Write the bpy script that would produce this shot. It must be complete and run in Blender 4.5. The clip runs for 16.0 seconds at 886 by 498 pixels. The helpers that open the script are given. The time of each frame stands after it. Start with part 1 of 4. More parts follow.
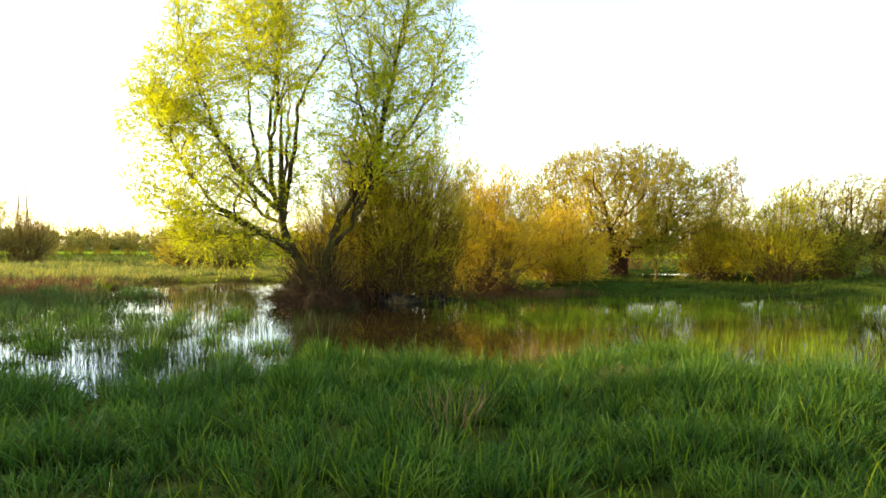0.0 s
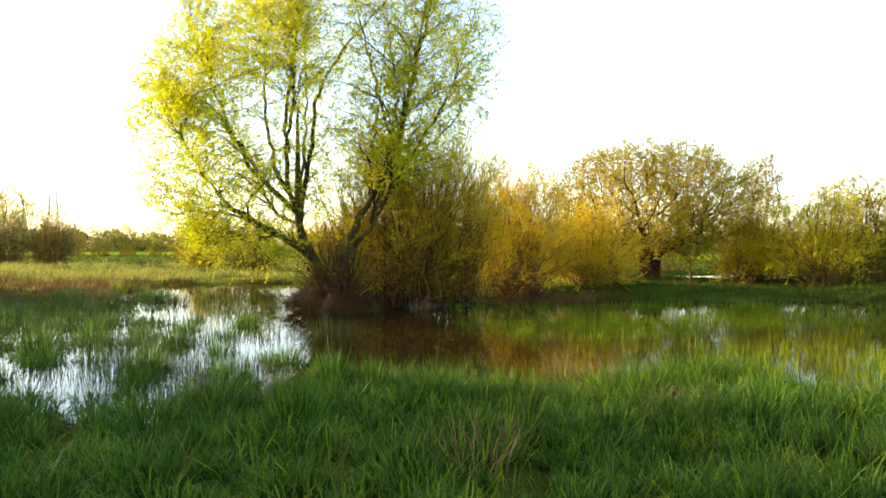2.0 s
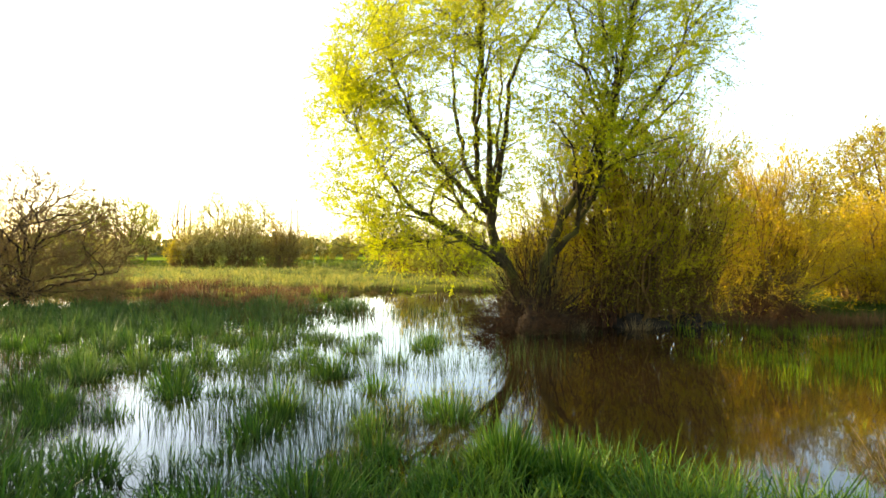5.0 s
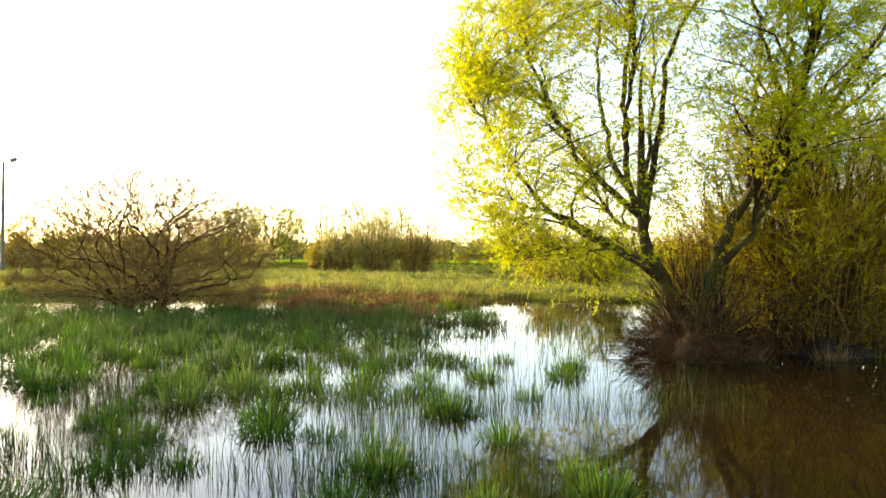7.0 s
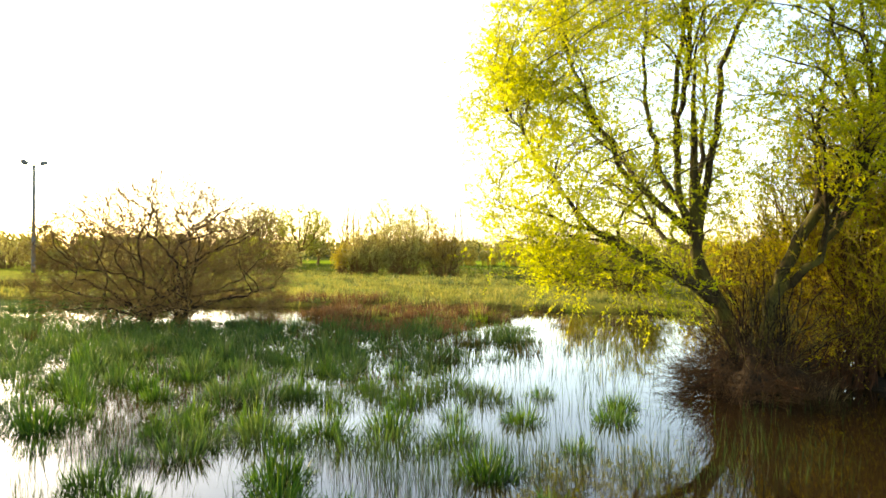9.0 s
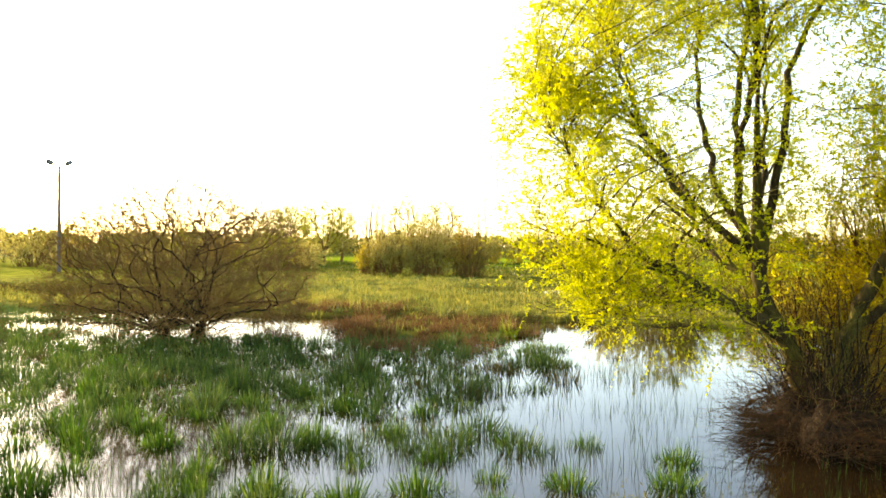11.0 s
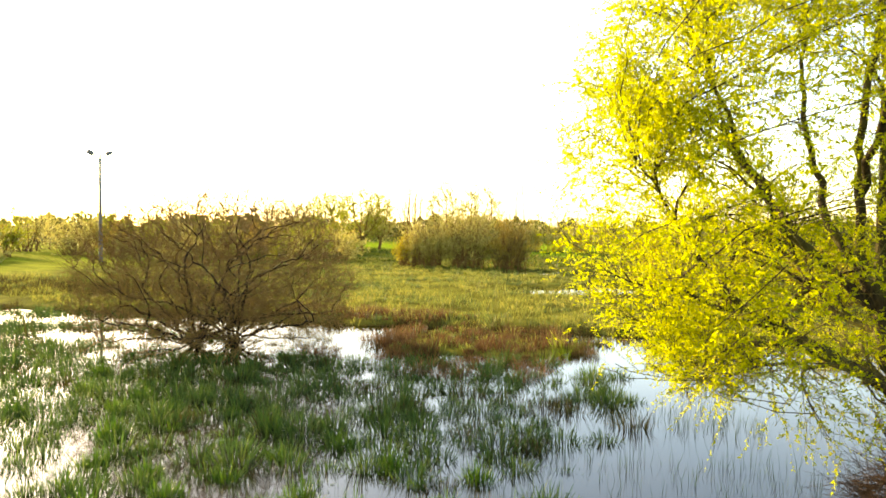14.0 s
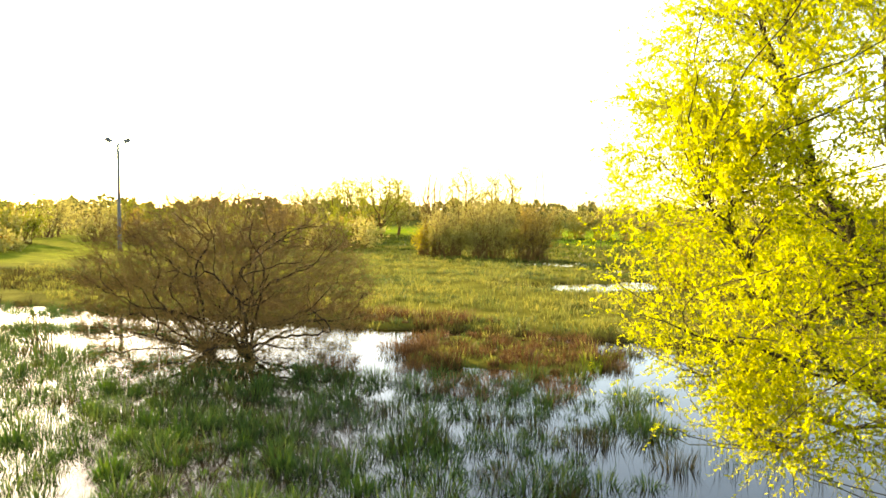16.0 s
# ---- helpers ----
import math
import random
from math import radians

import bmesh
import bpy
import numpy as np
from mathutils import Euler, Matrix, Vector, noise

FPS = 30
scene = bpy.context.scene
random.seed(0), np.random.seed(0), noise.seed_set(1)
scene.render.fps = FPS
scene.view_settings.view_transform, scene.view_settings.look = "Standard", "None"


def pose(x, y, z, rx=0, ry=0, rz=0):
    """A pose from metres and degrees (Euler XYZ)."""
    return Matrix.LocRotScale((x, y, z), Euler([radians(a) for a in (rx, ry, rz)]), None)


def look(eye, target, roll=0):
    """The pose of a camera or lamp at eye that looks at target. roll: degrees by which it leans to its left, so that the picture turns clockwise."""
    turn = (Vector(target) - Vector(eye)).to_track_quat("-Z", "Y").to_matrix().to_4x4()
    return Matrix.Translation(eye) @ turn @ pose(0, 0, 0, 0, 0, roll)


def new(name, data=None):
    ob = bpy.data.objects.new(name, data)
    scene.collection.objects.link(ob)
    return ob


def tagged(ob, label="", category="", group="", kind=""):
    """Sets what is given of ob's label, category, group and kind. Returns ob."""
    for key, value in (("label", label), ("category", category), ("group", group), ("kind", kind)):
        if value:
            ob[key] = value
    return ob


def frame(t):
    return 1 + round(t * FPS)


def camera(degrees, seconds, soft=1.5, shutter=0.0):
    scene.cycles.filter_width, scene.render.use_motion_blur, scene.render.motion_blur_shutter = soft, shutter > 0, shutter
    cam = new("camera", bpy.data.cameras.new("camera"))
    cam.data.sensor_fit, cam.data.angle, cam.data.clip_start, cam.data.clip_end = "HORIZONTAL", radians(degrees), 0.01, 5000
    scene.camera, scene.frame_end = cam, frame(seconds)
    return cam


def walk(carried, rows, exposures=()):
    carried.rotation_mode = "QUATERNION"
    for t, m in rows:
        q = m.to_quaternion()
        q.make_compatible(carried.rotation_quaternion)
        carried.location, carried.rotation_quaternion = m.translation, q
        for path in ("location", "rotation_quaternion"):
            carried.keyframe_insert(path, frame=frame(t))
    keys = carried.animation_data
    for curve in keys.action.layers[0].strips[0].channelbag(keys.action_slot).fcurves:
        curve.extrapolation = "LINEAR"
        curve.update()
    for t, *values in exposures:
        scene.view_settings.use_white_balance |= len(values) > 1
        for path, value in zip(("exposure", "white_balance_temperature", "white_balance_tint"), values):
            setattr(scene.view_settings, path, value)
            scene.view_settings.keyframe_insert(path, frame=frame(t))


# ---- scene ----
cam = camera(66.6, 16.0, soft=1.62)
METRES, EYE, TILT, LEAN, TURN = 12.0, 1.8, 0.0, 0.0, 0.0
ROWS = [
    (0.0, 0.0, 0.0, 0.0, 0.0, -0.24, -0.24),
    (0.5, -0.0007, 0.022, 0.0012, 0.2, -0.24, -0.25),
    (1.0, -0.0012, 0.0438, 0.0023, 0.53, -0.23, -0.24),
    (1.5, -0.0014, 0.0652, 0.0034, 1.19, -0.23, -0.21),
    (2.0, -0.0016, 0.0863, 0.0045, 1.99, -0.23, -0.2),
    (2.5, -0.0018, 0.1077, 0.0045, 2.62, -0.2, -0.18),
    (3.0, -0.0024, 0.1283, 0.0046, 3.67, -0.17, -0.17),
    (3.5, -0.0037, 0.1525, 0.0056, 4.98, -0.16, -0.17),
    (4.0, -0.0054, 0.1989, 0.0061, 7.69, -0.12, -0.08),
    (4.5, -0.0123, 0.2757, 0.007, 13.19, -0.03, -0.02),
    (5.0, -0.0266, 0.3514, 0.0081, 19.8, 0.11, 0.07),
    (7.5, -0.1012, 0.5162, 0.0246, 31.83, 0.32, -0.25),
    (8.0, -0.1126, 0.5358, 0.0328, 32.23, 0.29, -0.23),
    (8.5, -0.1276, 0.5546, 0.0415, 32.72, 0.29, -0.26),
    (9.0, -0.1455, 0.5737, 0.0518, 33.52, 0.29, -0.32),
    (11.5, -0.2269, 0.6668, 0.1115, 35.9, -0.36, -0.34),
    (12.0, -0.2426, 0.6808, 0.1227, 36.38, -0.51, -0.35),
    (12.5, -0.2599, 0.6934, 0.1337, 36.96, -0.72, -0.36),
    (13.0, -0.2781, 0.7089, 0.1473, 37.6, -1.07, -0.39),
    (13.5, -0.295, 0.7274, 0.162, 38.21, -1.45, -0.45),
    (14.0, -0.312, 0.7453, 0.1766, 38.64, -1.79, -0.45),
    (14.5, -0.3283, 0.7645, 0.1914, 39.03, -2.16, -0.48),
    (15.0, -0.3446, 0.7822, 0.2055, 39.43, -2.55, -0.54),
    (15.5, -0.3634, 0.7988, 0.218, 39.83, -2.94, -0.55),
    (16.0, -0.3845, 0.8154, 0.2332, 40.24, -3.33, -0.58),
]
EXPOSURES = [(0.0, 2.15, 7000, 10), (5.0, 2.15, 7200, 10), (16.0, 2.38, 8000, 10)]
walk(cam, [(t, pose(0, 0, EYE, TILT, LEAN, TURN) @ pose(METRES * x, METRES * y, METRES * z, 90 + pitch, roll, yaw)) for t, x, y, z, yaw, pitch, roll in ROWS], EXPOSURES)

# ---- world, sun ----
SUN_BEARING, SUN_HEIGHT = 83.0, 17.0        # degrees to the left of the first heading, degrees above the horizon
world = bpy.data.worlds.new("sky")
scene.world = world
world.use_nodes = True
wn = world.node_tree
sky = wn.nodes.new("ShaderNodeTexSky")
sky.sky_type = "NISHITA"
sky.sun_disc = False
sky.sun_elevation = radians(SUN_HEIGHT)
sky.sun_rotation = radians(-SUN_BEARING)
sky.air_density, sky.dust_density, sky.ozone_density = 1.0, 1.1, 1.0
wn.links.new(sky.outputs[0], wn.nodes["Background"].inputs[0])
wn.nodes["Background"].inputs[1].default_value = 0.155
sun_data = bpy.data.lights.new("sun", "SUN")
sun_data.energy, sun_data.angle, sun_data.color = 4.0, radians(0.6), (1.0, 0.80, 0.52)
sun = new("sun", sun_data)
b, e = radians(SUN_BEARING), radians(SUN_HEIGHT)
sun.matrix_world = look((-math.sin(b) * math.cos(e) * 60, math.cos(b) * math.cos(e) * 60, math.sin(e) * 60), (0, 0, 0))


# ---- materials ----
def nodes_of(name):
    m = bpy.data.materials.new(name)
    m.use_nodes = True
    t = m.node_tree
    return m, t, t.nodes["Principled BSDF"], t.nodes["Material Output"]


def ramp(t, fac, stops):
    r = t.nodes.new("ShaderNodeValToRGB")
    el = r.color_ramp.elements
    while len(el) < len(stops):
        el.new(0.5)
    for k, (p, c) in enumerate(stops):
        el[k].position, el[k].color = p, (*c, 1)
    t.links.new(fac, r.inputs[0])
    return r.outputs[0]


def noise_tex(t, scale, detail=4.0, vec=None):
    n = t.nodes.new("ShaderNodeTexNoise")
    n.inputs["Scale"].default_value, n.inputs["Detail"].default_value = scale, detail
    if vec is None:
        g = t.nodes.new("ShaderNodeNewGeometry")
        vec = g.outputs["Position"]
    t.links.new(vec, n.inputs["Vector"])
    return n.outputs["Fac"]


def mix(t, a, b, fac, mode="MIX"):
    m = t.nodes.new("ShaderNodeMix")
    m.data_type, m.blend_type = "RGBA", mode
    for sock, v in ((m.inputs[0], fac), (m.inputs[6], a), (m.inputs[7], b)):
        if hasattr(v, "is_linked"):
            t.links.new(v, sock)
        elif isinstance(v, tuple):
            sock.default_value = (*v, 1)
        else:
            sock.default_value = v
    return m.outputs[2]


def leaf_material(name, dark, mid, light, clear=0.5, rough=0.5, patch=0.6, root=None):
    """A thin leaf or blade: colours by leaf and by patch, light through it; root: the colour at its foot, with the
    shade between blades put in.
    """
    m, t, p, out = nodes_of(name)
    g = t.nodes.new("ShaderNodeNewGeometry")
    c = ramp(t, g.outputs["Random Per Island"], ((0.0, dark), (0.5, mid), (1.0, light)))
    n = noise_tex(t, patch, 3.0)
    c = mix(t, c, ramp(t, n, ((0.3, dark), (0.55, mid), (0.75, light))), 0.5)
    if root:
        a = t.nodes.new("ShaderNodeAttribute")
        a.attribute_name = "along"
        # dark foot fading upwards, painted for the shady gaps between blades
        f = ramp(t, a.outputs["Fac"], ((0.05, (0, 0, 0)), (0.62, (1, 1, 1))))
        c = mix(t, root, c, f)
    t.links.new(c, p.inputs["Base Color"])
    p.inputs["Roughness"].default_value = rough
    p.inputs["IOR"].default_value = 1.18
    tr = t.nodes.new("ShaderNodeBsdfTranslucent")
    t.links.new(c, tr.inputs["Color"])
    mx = t.nodes.new("ShaderNodeMixShader")
    mx.inputs[0].default_value = clear
    t.links.new(p.outputs[0], mx.inputs[1])
    t.links.new(tr.outputs[0], mx.inputs[2])
    t.links.new(mx.outputs[0], out.inputs["Surface"])
    return m


def bark_material(name, dark, light, scale=9.0, moss=None):
    m, t, p, out = nodes_of(name)
    tc = t.nodes.new("ShaderNodeNewGeometry")
    mp = t.nodes.new("ShaderNodeMapping")
    mp.inputs["Scale"].default_value = (1, 1, 0.25)
    t.links.new(tc.outputs["Position"], mp.inputs["Vector"])
    n = noise_tex(t, scale * 3, 6.0, mp.outputs[0])
    c = ramp(t, n, ((0.3, dark), (0.7, light)))
    if moss:
        c = mix(t, c, moss, ramp(t, noise_tex(t, 1.7, 4.0), ((0.45, (0, 0, 0)), (0.65, (1, 1, 1)))))
    t.links.new(c, p.inputs["Base Color"])
    p.inputs["Roughness"].default_value = 0.85
    p.inputs["IOR"].default_value = 1.2
    bp = t.nodes.new("ShaderNodeBump")
    bp.inputs["Strength"].default_value, bp.inputs["Distance"].default_value = 0.8, 0.03
    t.links.new(n, bp.inputs["Height"])
    t.links.new(bp.outputs[0], p.inputs["Normal"])
    return m


BARK = bark_material("willow_bark", (0.015, 0.011, 0.005), (0.064, 0.046, 0.018), 9.0, (0.080, 0.072, 0.014))
BARK_DARK = bark_material("dark_bark", (0.010, 0.007, 0.005), (0.036, 0.025, 0.014))
BARK_RED = bark_material("red_brown_bark", (0.022, 0.009, 0.004), (0.085, 0.036, 0.015))
TWIG_OLIVE = bark_material("olive_twig", (0.13, 0.10, 0.018), (0.26, 0.21, 0.04), 20)
TWIG_WILLOW = bark_material("willow_twig", (0.075, 0.062, 0.016), (0.18, 0.15, 0.036), 20)
TWIG_BROWN = bark_material("brown_twig", (0.065, 0.034, 0.009), (0.18, 0.10, 0.027), 20)
TWIG_SALLOW = bark_material("sallow_twig", (0.085, 0.050, 0.014), (0.25, 0.155, 0.042), 20)
TWIG_PALE = bark_material("pale_twig", (0.15, 0.105, 0.035), (0.33, 0.245, 0.085), 20)
BARK_SALLOW = bark_material("sallow_bark", (0.013, 0.008, 0.004), (0.050, 0.031, 0.014), 9.0)
TWIG_RUST = bark_material("rust_twig", (0.014, 0.008, 0.004), (0.062, 0.034, 0.012), 14)
TWIG_GOLD = bark_material("golden_twig", (0.32, 0.19, 0.016), (0.55, 0.37, 0.04), 20)
LEAF_WILLOW = leaf_material("willow_leaf", (0.24, 0.32, 0.006), (0.45, 0.48, 0.008), (0.64, 0.59, 0.012), 0.67, 0.5, 0.45)
LEAF_UNDER = leaf_material("understorey_leaf", (0.40, 0.38, 0.010), (0.62, 0.55, 0.012), (0.74, 0.62, 0.016), 0.78, 0.5, 0.9)
LEAF_GOLD = leaf_material("gold_leaf", (0.50, 0.35, 0.010), (0.68, 0.50, 0.014), (0.78, 0.62, 0.030), 0.58, 0.5, 0.8)
LEAF_OLIVE = leaf_material("olive_leaf", (0.17, 0.15, 0.010), (0.33, 0.27, 0.014), (0.52, 0.40, 0.020), 0.55, 0.5, 0.4)
LEAF_LIME = leaf_material("lime_leaf", (0.15, 0.18, 0.014), (0.26, 0.27, 0.02), (0.38, 0.35, 0.03), 0.4, 0.5, 0.4)
LEAF_AMBER = leaf_material("amber_leaf", (0.34, 0.25, 0.010), (0.52, 0.39, 0.012), (0.66, 0.50, 0.018), 0.7, 0.5, 0.6)
LEAF_BUD = leaf_material("bud_leaf", (0.19, 0.13, 0.025), (0.31, 0.22, 0.035), (0.43, 0.31, 0.055), 0.5, 0.5, 0.5)
# distance haze put into the leaf colour of far bushes and trees
LEAF_HAZED = leaf_material("hazed_leaf", (0.24, 0.22, 0.05), (0.38, 0.33, 0.075), (0.50, 0.42, 0.11), 0.4, 0.5, 0.3)
LEAF_FAR = leaf_material("far_leaf", (0.057, 0.0627, 0.0171), (0.0969, 0.0969, 0.0228), (0.1482, 0.1311, 0.0285), 0.4, 0.6, 0.03)
# sedge and reed feet near black: shade deep in the clumps, painted in
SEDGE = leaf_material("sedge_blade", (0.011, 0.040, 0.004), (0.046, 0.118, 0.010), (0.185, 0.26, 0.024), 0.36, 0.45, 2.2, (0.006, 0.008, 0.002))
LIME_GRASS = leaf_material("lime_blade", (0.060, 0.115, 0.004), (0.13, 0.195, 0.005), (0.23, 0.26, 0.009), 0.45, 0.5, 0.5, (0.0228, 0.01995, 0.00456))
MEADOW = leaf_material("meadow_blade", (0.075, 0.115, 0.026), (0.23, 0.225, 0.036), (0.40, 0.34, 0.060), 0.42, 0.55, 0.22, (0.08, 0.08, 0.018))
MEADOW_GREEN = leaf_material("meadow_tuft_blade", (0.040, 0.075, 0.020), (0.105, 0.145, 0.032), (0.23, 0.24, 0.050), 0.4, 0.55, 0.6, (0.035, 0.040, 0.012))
# single stalks: their dark silhouette against bright water is put into the colour
REED_SHADED = leaf_material("shaded_reed_blade", (0.008, 0.022, 0.005), (0.024, 0.055, 0.010), (0.085, 0.125, 0.020), 0.3, 0.5, 1.5, (0.006, 0.008, 0.003))
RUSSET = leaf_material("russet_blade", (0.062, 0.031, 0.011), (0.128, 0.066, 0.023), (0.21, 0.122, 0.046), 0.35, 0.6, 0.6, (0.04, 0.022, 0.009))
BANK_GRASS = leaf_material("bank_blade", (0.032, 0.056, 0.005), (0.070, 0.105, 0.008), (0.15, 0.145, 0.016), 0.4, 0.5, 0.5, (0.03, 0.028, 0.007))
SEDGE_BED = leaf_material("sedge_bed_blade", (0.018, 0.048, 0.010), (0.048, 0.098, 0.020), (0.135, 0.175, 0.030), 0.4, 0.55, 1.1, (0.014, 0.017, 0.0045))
BROWN_GRASS = leaf_material("brown_blade", (0.0285, 0.0228, 0.00684), (0.057, 0.0456, 0.0114), (0.1026, 0.0855, 0.01995), 0.35, 0.6, 0.6, (0.0285, 0.01995, 0.00684))
STRAW = leaf_material("straw_blade", (0.114, 0.0741, 0.0285), (0.1881, 0.1254, 0.0513), (0.2565, 0.1938, 0.0912), 0.3, 0.6, 0.6, (0.0399, 0.0285, 0.0114))


def water_material():
    m, t, p, out = nodes_of("flood_water")
    c = ramp(t, noise_tex(t, 0.25, 3.0), ((0.35, (0.008, 0.005, 0.002)), (0.7, (0.018, 0.011, 0.0035))))
    t.links.new(c, p.inputs["Base Color"])
    p.inputs["Roughness"].default_value = 0.03
    p.inputs["IOR"].default_value = 1.333
    p.inputs["Specular IOR Level"].default_value = 0.8
    n1, n2 = noise_tex(t, 1.1, 2.0), noise_tex(t, 7.0, 3.0)
    bp = t.nodes.new("ShaderNodeBump")
    bp.inputs["Strength"].default_value, bp.inputs["Distance"].default_value = 0.06, 0.02
    t.links.new(mix(t, n1, n2, 0.35), bp.inputs["Height"])
    t.links.new(bp.outputs[0], p.inputs["Normal"])
    return m


def ground_material():
    m, t, p, out = nodes_of("meadow_soil")
    a = t.nodes.new("ShaderNodeAttribute")
    a.attribute_name = "cover"
    n, n2 = noise_tex(t, 0.6, 6.0), noise_tex(t, 9.0, 5.0)
    c = mix(t, a.outputs["Color"], ramp(t, n, ((0.3, (0.45, 0.42, 0.35)), (0.7, (1.25, 1.2, 1.0)))), 0.8, "MULTIPLY")
    c = mix(t, c, ramp(t, n2, ((0.3, (0.6, 0.6, 0.55)), (0.7, (1.2, 1.2, 1.15)))), 0.6, "MULTIPLY")
    t.links.new(c, p.inputs["Base Color"])
    p.inputs["Roughness"].default_value = 0.95
    p.inputs["IOR"].default_value = 1.02
    bp = t.nodes.new("ShaderNodeBump")
    bp.inputs["Strength"].default_value, bp.inputs["Distance"].default_value = 0.7, 0.06
    t.links.new(n2, bp.inputs["Height"])
    t.links.new(bp.outputs[0], p.inputs["Normal"])
    return m


def metal_material(name, c):
    m, t, p, out = nodes_of(name)
    t.links.new(ramp(t, noise_tex(t, 3.0, 5.0), ((0.3, tuple(0.7 * v for v in c)), (0.7, c))), p.inputs["Base Color"])
    p.inputs["Metallic"].default_value, p.inputs["Roughness"].default_value = 0.2, 0.7
    return m


WATER, SOIL = water_material(), ground_material()
STEEL = metal_material("weathered_steel", (0.11, 0.115, 0.12))


# ---- mesh helpers ----
def raw_mesh(name, verts, faces, mat, along=None, smooth=False):
    """A mesh of quads from arrays: verts n x 3, faces m x 4."""
    verts, faces = np.asarray(verts, np.float32), np.asarray(faces, np.int32)
    me = bpy.data.meshes.new(name)
    me.vertices.add(len(verts))
    me.vertices.foreach_set("co", verts.ravel())
    me.loops.add(faces.size)
    me.loops.foreach_set("vertex_index", faces.ravel())
    me.polygons.add(len(faces))
    me.polygons.foreach_set("loop_start", np.arange(0, faces.size, 4, dtype=np.int32))
    if smooth:
        me.polygons.foreach_set("use_smooth", np.ones(len(faces), bool))
    if along is not None:
        at = me.attributes.new("along", "FLOAT", "POINT")
        at.data.foreach_set("value", np.asarray(along, np.float32))
    me.update(calc_edges=True)
    me.materials.append(mat)
    return me


def part(name, me, parent, label="", kind=""):
    ob = new(name, me)
    ob.parent = parent
    return tagged(ob, label, kind=kind)


def unit(v):
    return v / np.maximum(np.linalg.norm(v, axis=-1, keepdims=True), 1e-9)


class Quads:
    """Gathers quads into one mesh."""

    def __init__(self):
        self.v, self.f, self.a, self.n = [], [], [], 0

    def add(self, v, f, a=None):
        self.v.append(v)
        self.f.append(f + self.n)
        self.a.append(np.zeros(len(v)) if a is None else a)
        self.n += len(v)

    def tubes(self, pts, rad, sides):
        """pts k x n x 3, rad k x n: k tubes of n rings."""
        k, n = rad.shape
        tan = np.empty_like(pts)
        tan[:, 1:-1] = pts[:, 2:] - pts[:, :-2]
        tan[:, 0], tan[:, -1] = pts[:, 1] - pts[:, 0], pts[:, -1] - pts[:, -2]
        tan = unit(tan)
        whole = unit(pts[:, -1] - pts[:, 0])
        ref = np.where(np.abs(whole[:, 2:3]) < 0.8, np.array([[0, 0, 1.0]]), np.array([[1.0, 0, 0]]))[:, None, :]
        u = unit(np.cross(tan, np.broadcast_to(ref, tan.shape)))
        w = np.cross(tan, u)
        ang = np.arange(sides) * 2 * np.pi / sides
        ring = u[:, :, None, :] * np.cos(ang)[None, None, :, None] + w[:, :, None, :] * np.sin(ang)[None, None, :, None]
        v = (pts[:, :, None, :] + ring * rad[:, :, None, None]).reshape(-1, 3)
        i = np.arange(k)[:, None, None] * n * sides + np.arange(n - 1)[None, :, None] * sides
        j, j2 = np.arange(sides)[None, None, :], (np.arange(sides)[None, None, :] + 1) % sides
        f = np.stack([i + j, i + j2, i + sides + j2, i + sides + j], -1).reshape(-1, 4)
        self.add(v, f)

    def leaves(self, at, way, size, rng, fat=0.28):
        """Pointed leaves: foot, two shoulders, tip."""
        side = unit(np.cross(way, rng.normal(size=way.shape)))
        up = np.cross(side, way)
        s = size[:, None]
        v = np.stack([at, at + way * s * 0.45 + side * s * fat + up * s * 0.08, at + way * s, at + way * s * 0.45 - side * s * fat + up * s * 0.08], 1)
        k = len(at)
        f = np.arange(k * 4).reshape(k, 4)
        self.add(v.reshape(-1, 3), f)

    def blades(self, at, height, lean, wide, rng, arch=0.0):
        """Grass blades: foot, one or two bends, tip; arch: how far the tip hangs over."""
        k = len(at)
        a = rng.uniform(0, 2 * np.pi, k)
        side = np.stack([np.cos(a), np.sin(a), np.zeros(k)], -1)
        up = np.array([0, 0, 1.0])
        h, w = height[:, None], wide[:, None]
        stages = ((0.0, 1.0), (0.45, 0.95), (0.8, 0.7), (1.0, 0.12)) if arch else ((0.0, 1.0), (0.55, 0.8), (1.0, 0.12))
        fall = (lean ** 2).sum(-1, keepdims=True)
        rows = []
        for s, f in stages:
            mid = at + up * h * (s - (0.28 * fall + arch * rng.random((k, 1))) * s ** 2.6 * 0.6) + lean * h * (0.35 * s + 0.6 * s * s)
            rows += [mid - side * w * f, mid + side * w * f]
        n = len(rows)
        v = np.stack(rows, 1)
        base = np.arange(k)[:, None] * n
        f = np.concatenate([base + np.array([j, j + 1, j + 3, j + 2]) for j in range(0, n - 2, 2)])
        self.add(v.reshape(-1, 3), f, np.tile(np.repeat([s for s, _ in stages], 2), k))

    def mesh(self, name, mat, smooth=False):
        return raw_mesh(name, np.concatenate(self.v), np.concatenate(self.f), mat, np.concatenate(self.a), smooth)


# ---- growth of woody plants ----
def resample(line, step):
    line = np.asarray(line, float)
    d = np.concatenate([[0], np.cumsum(np.linalg.norm(np.diff(line, axis=0), axis=1))])
    s = np.linspace(0, d[-1], max(2, int(round(d[-1] / step)) + 1))
    return np.stack([np.interp(s, d, line[:, k]) for k in range(3)], -1)


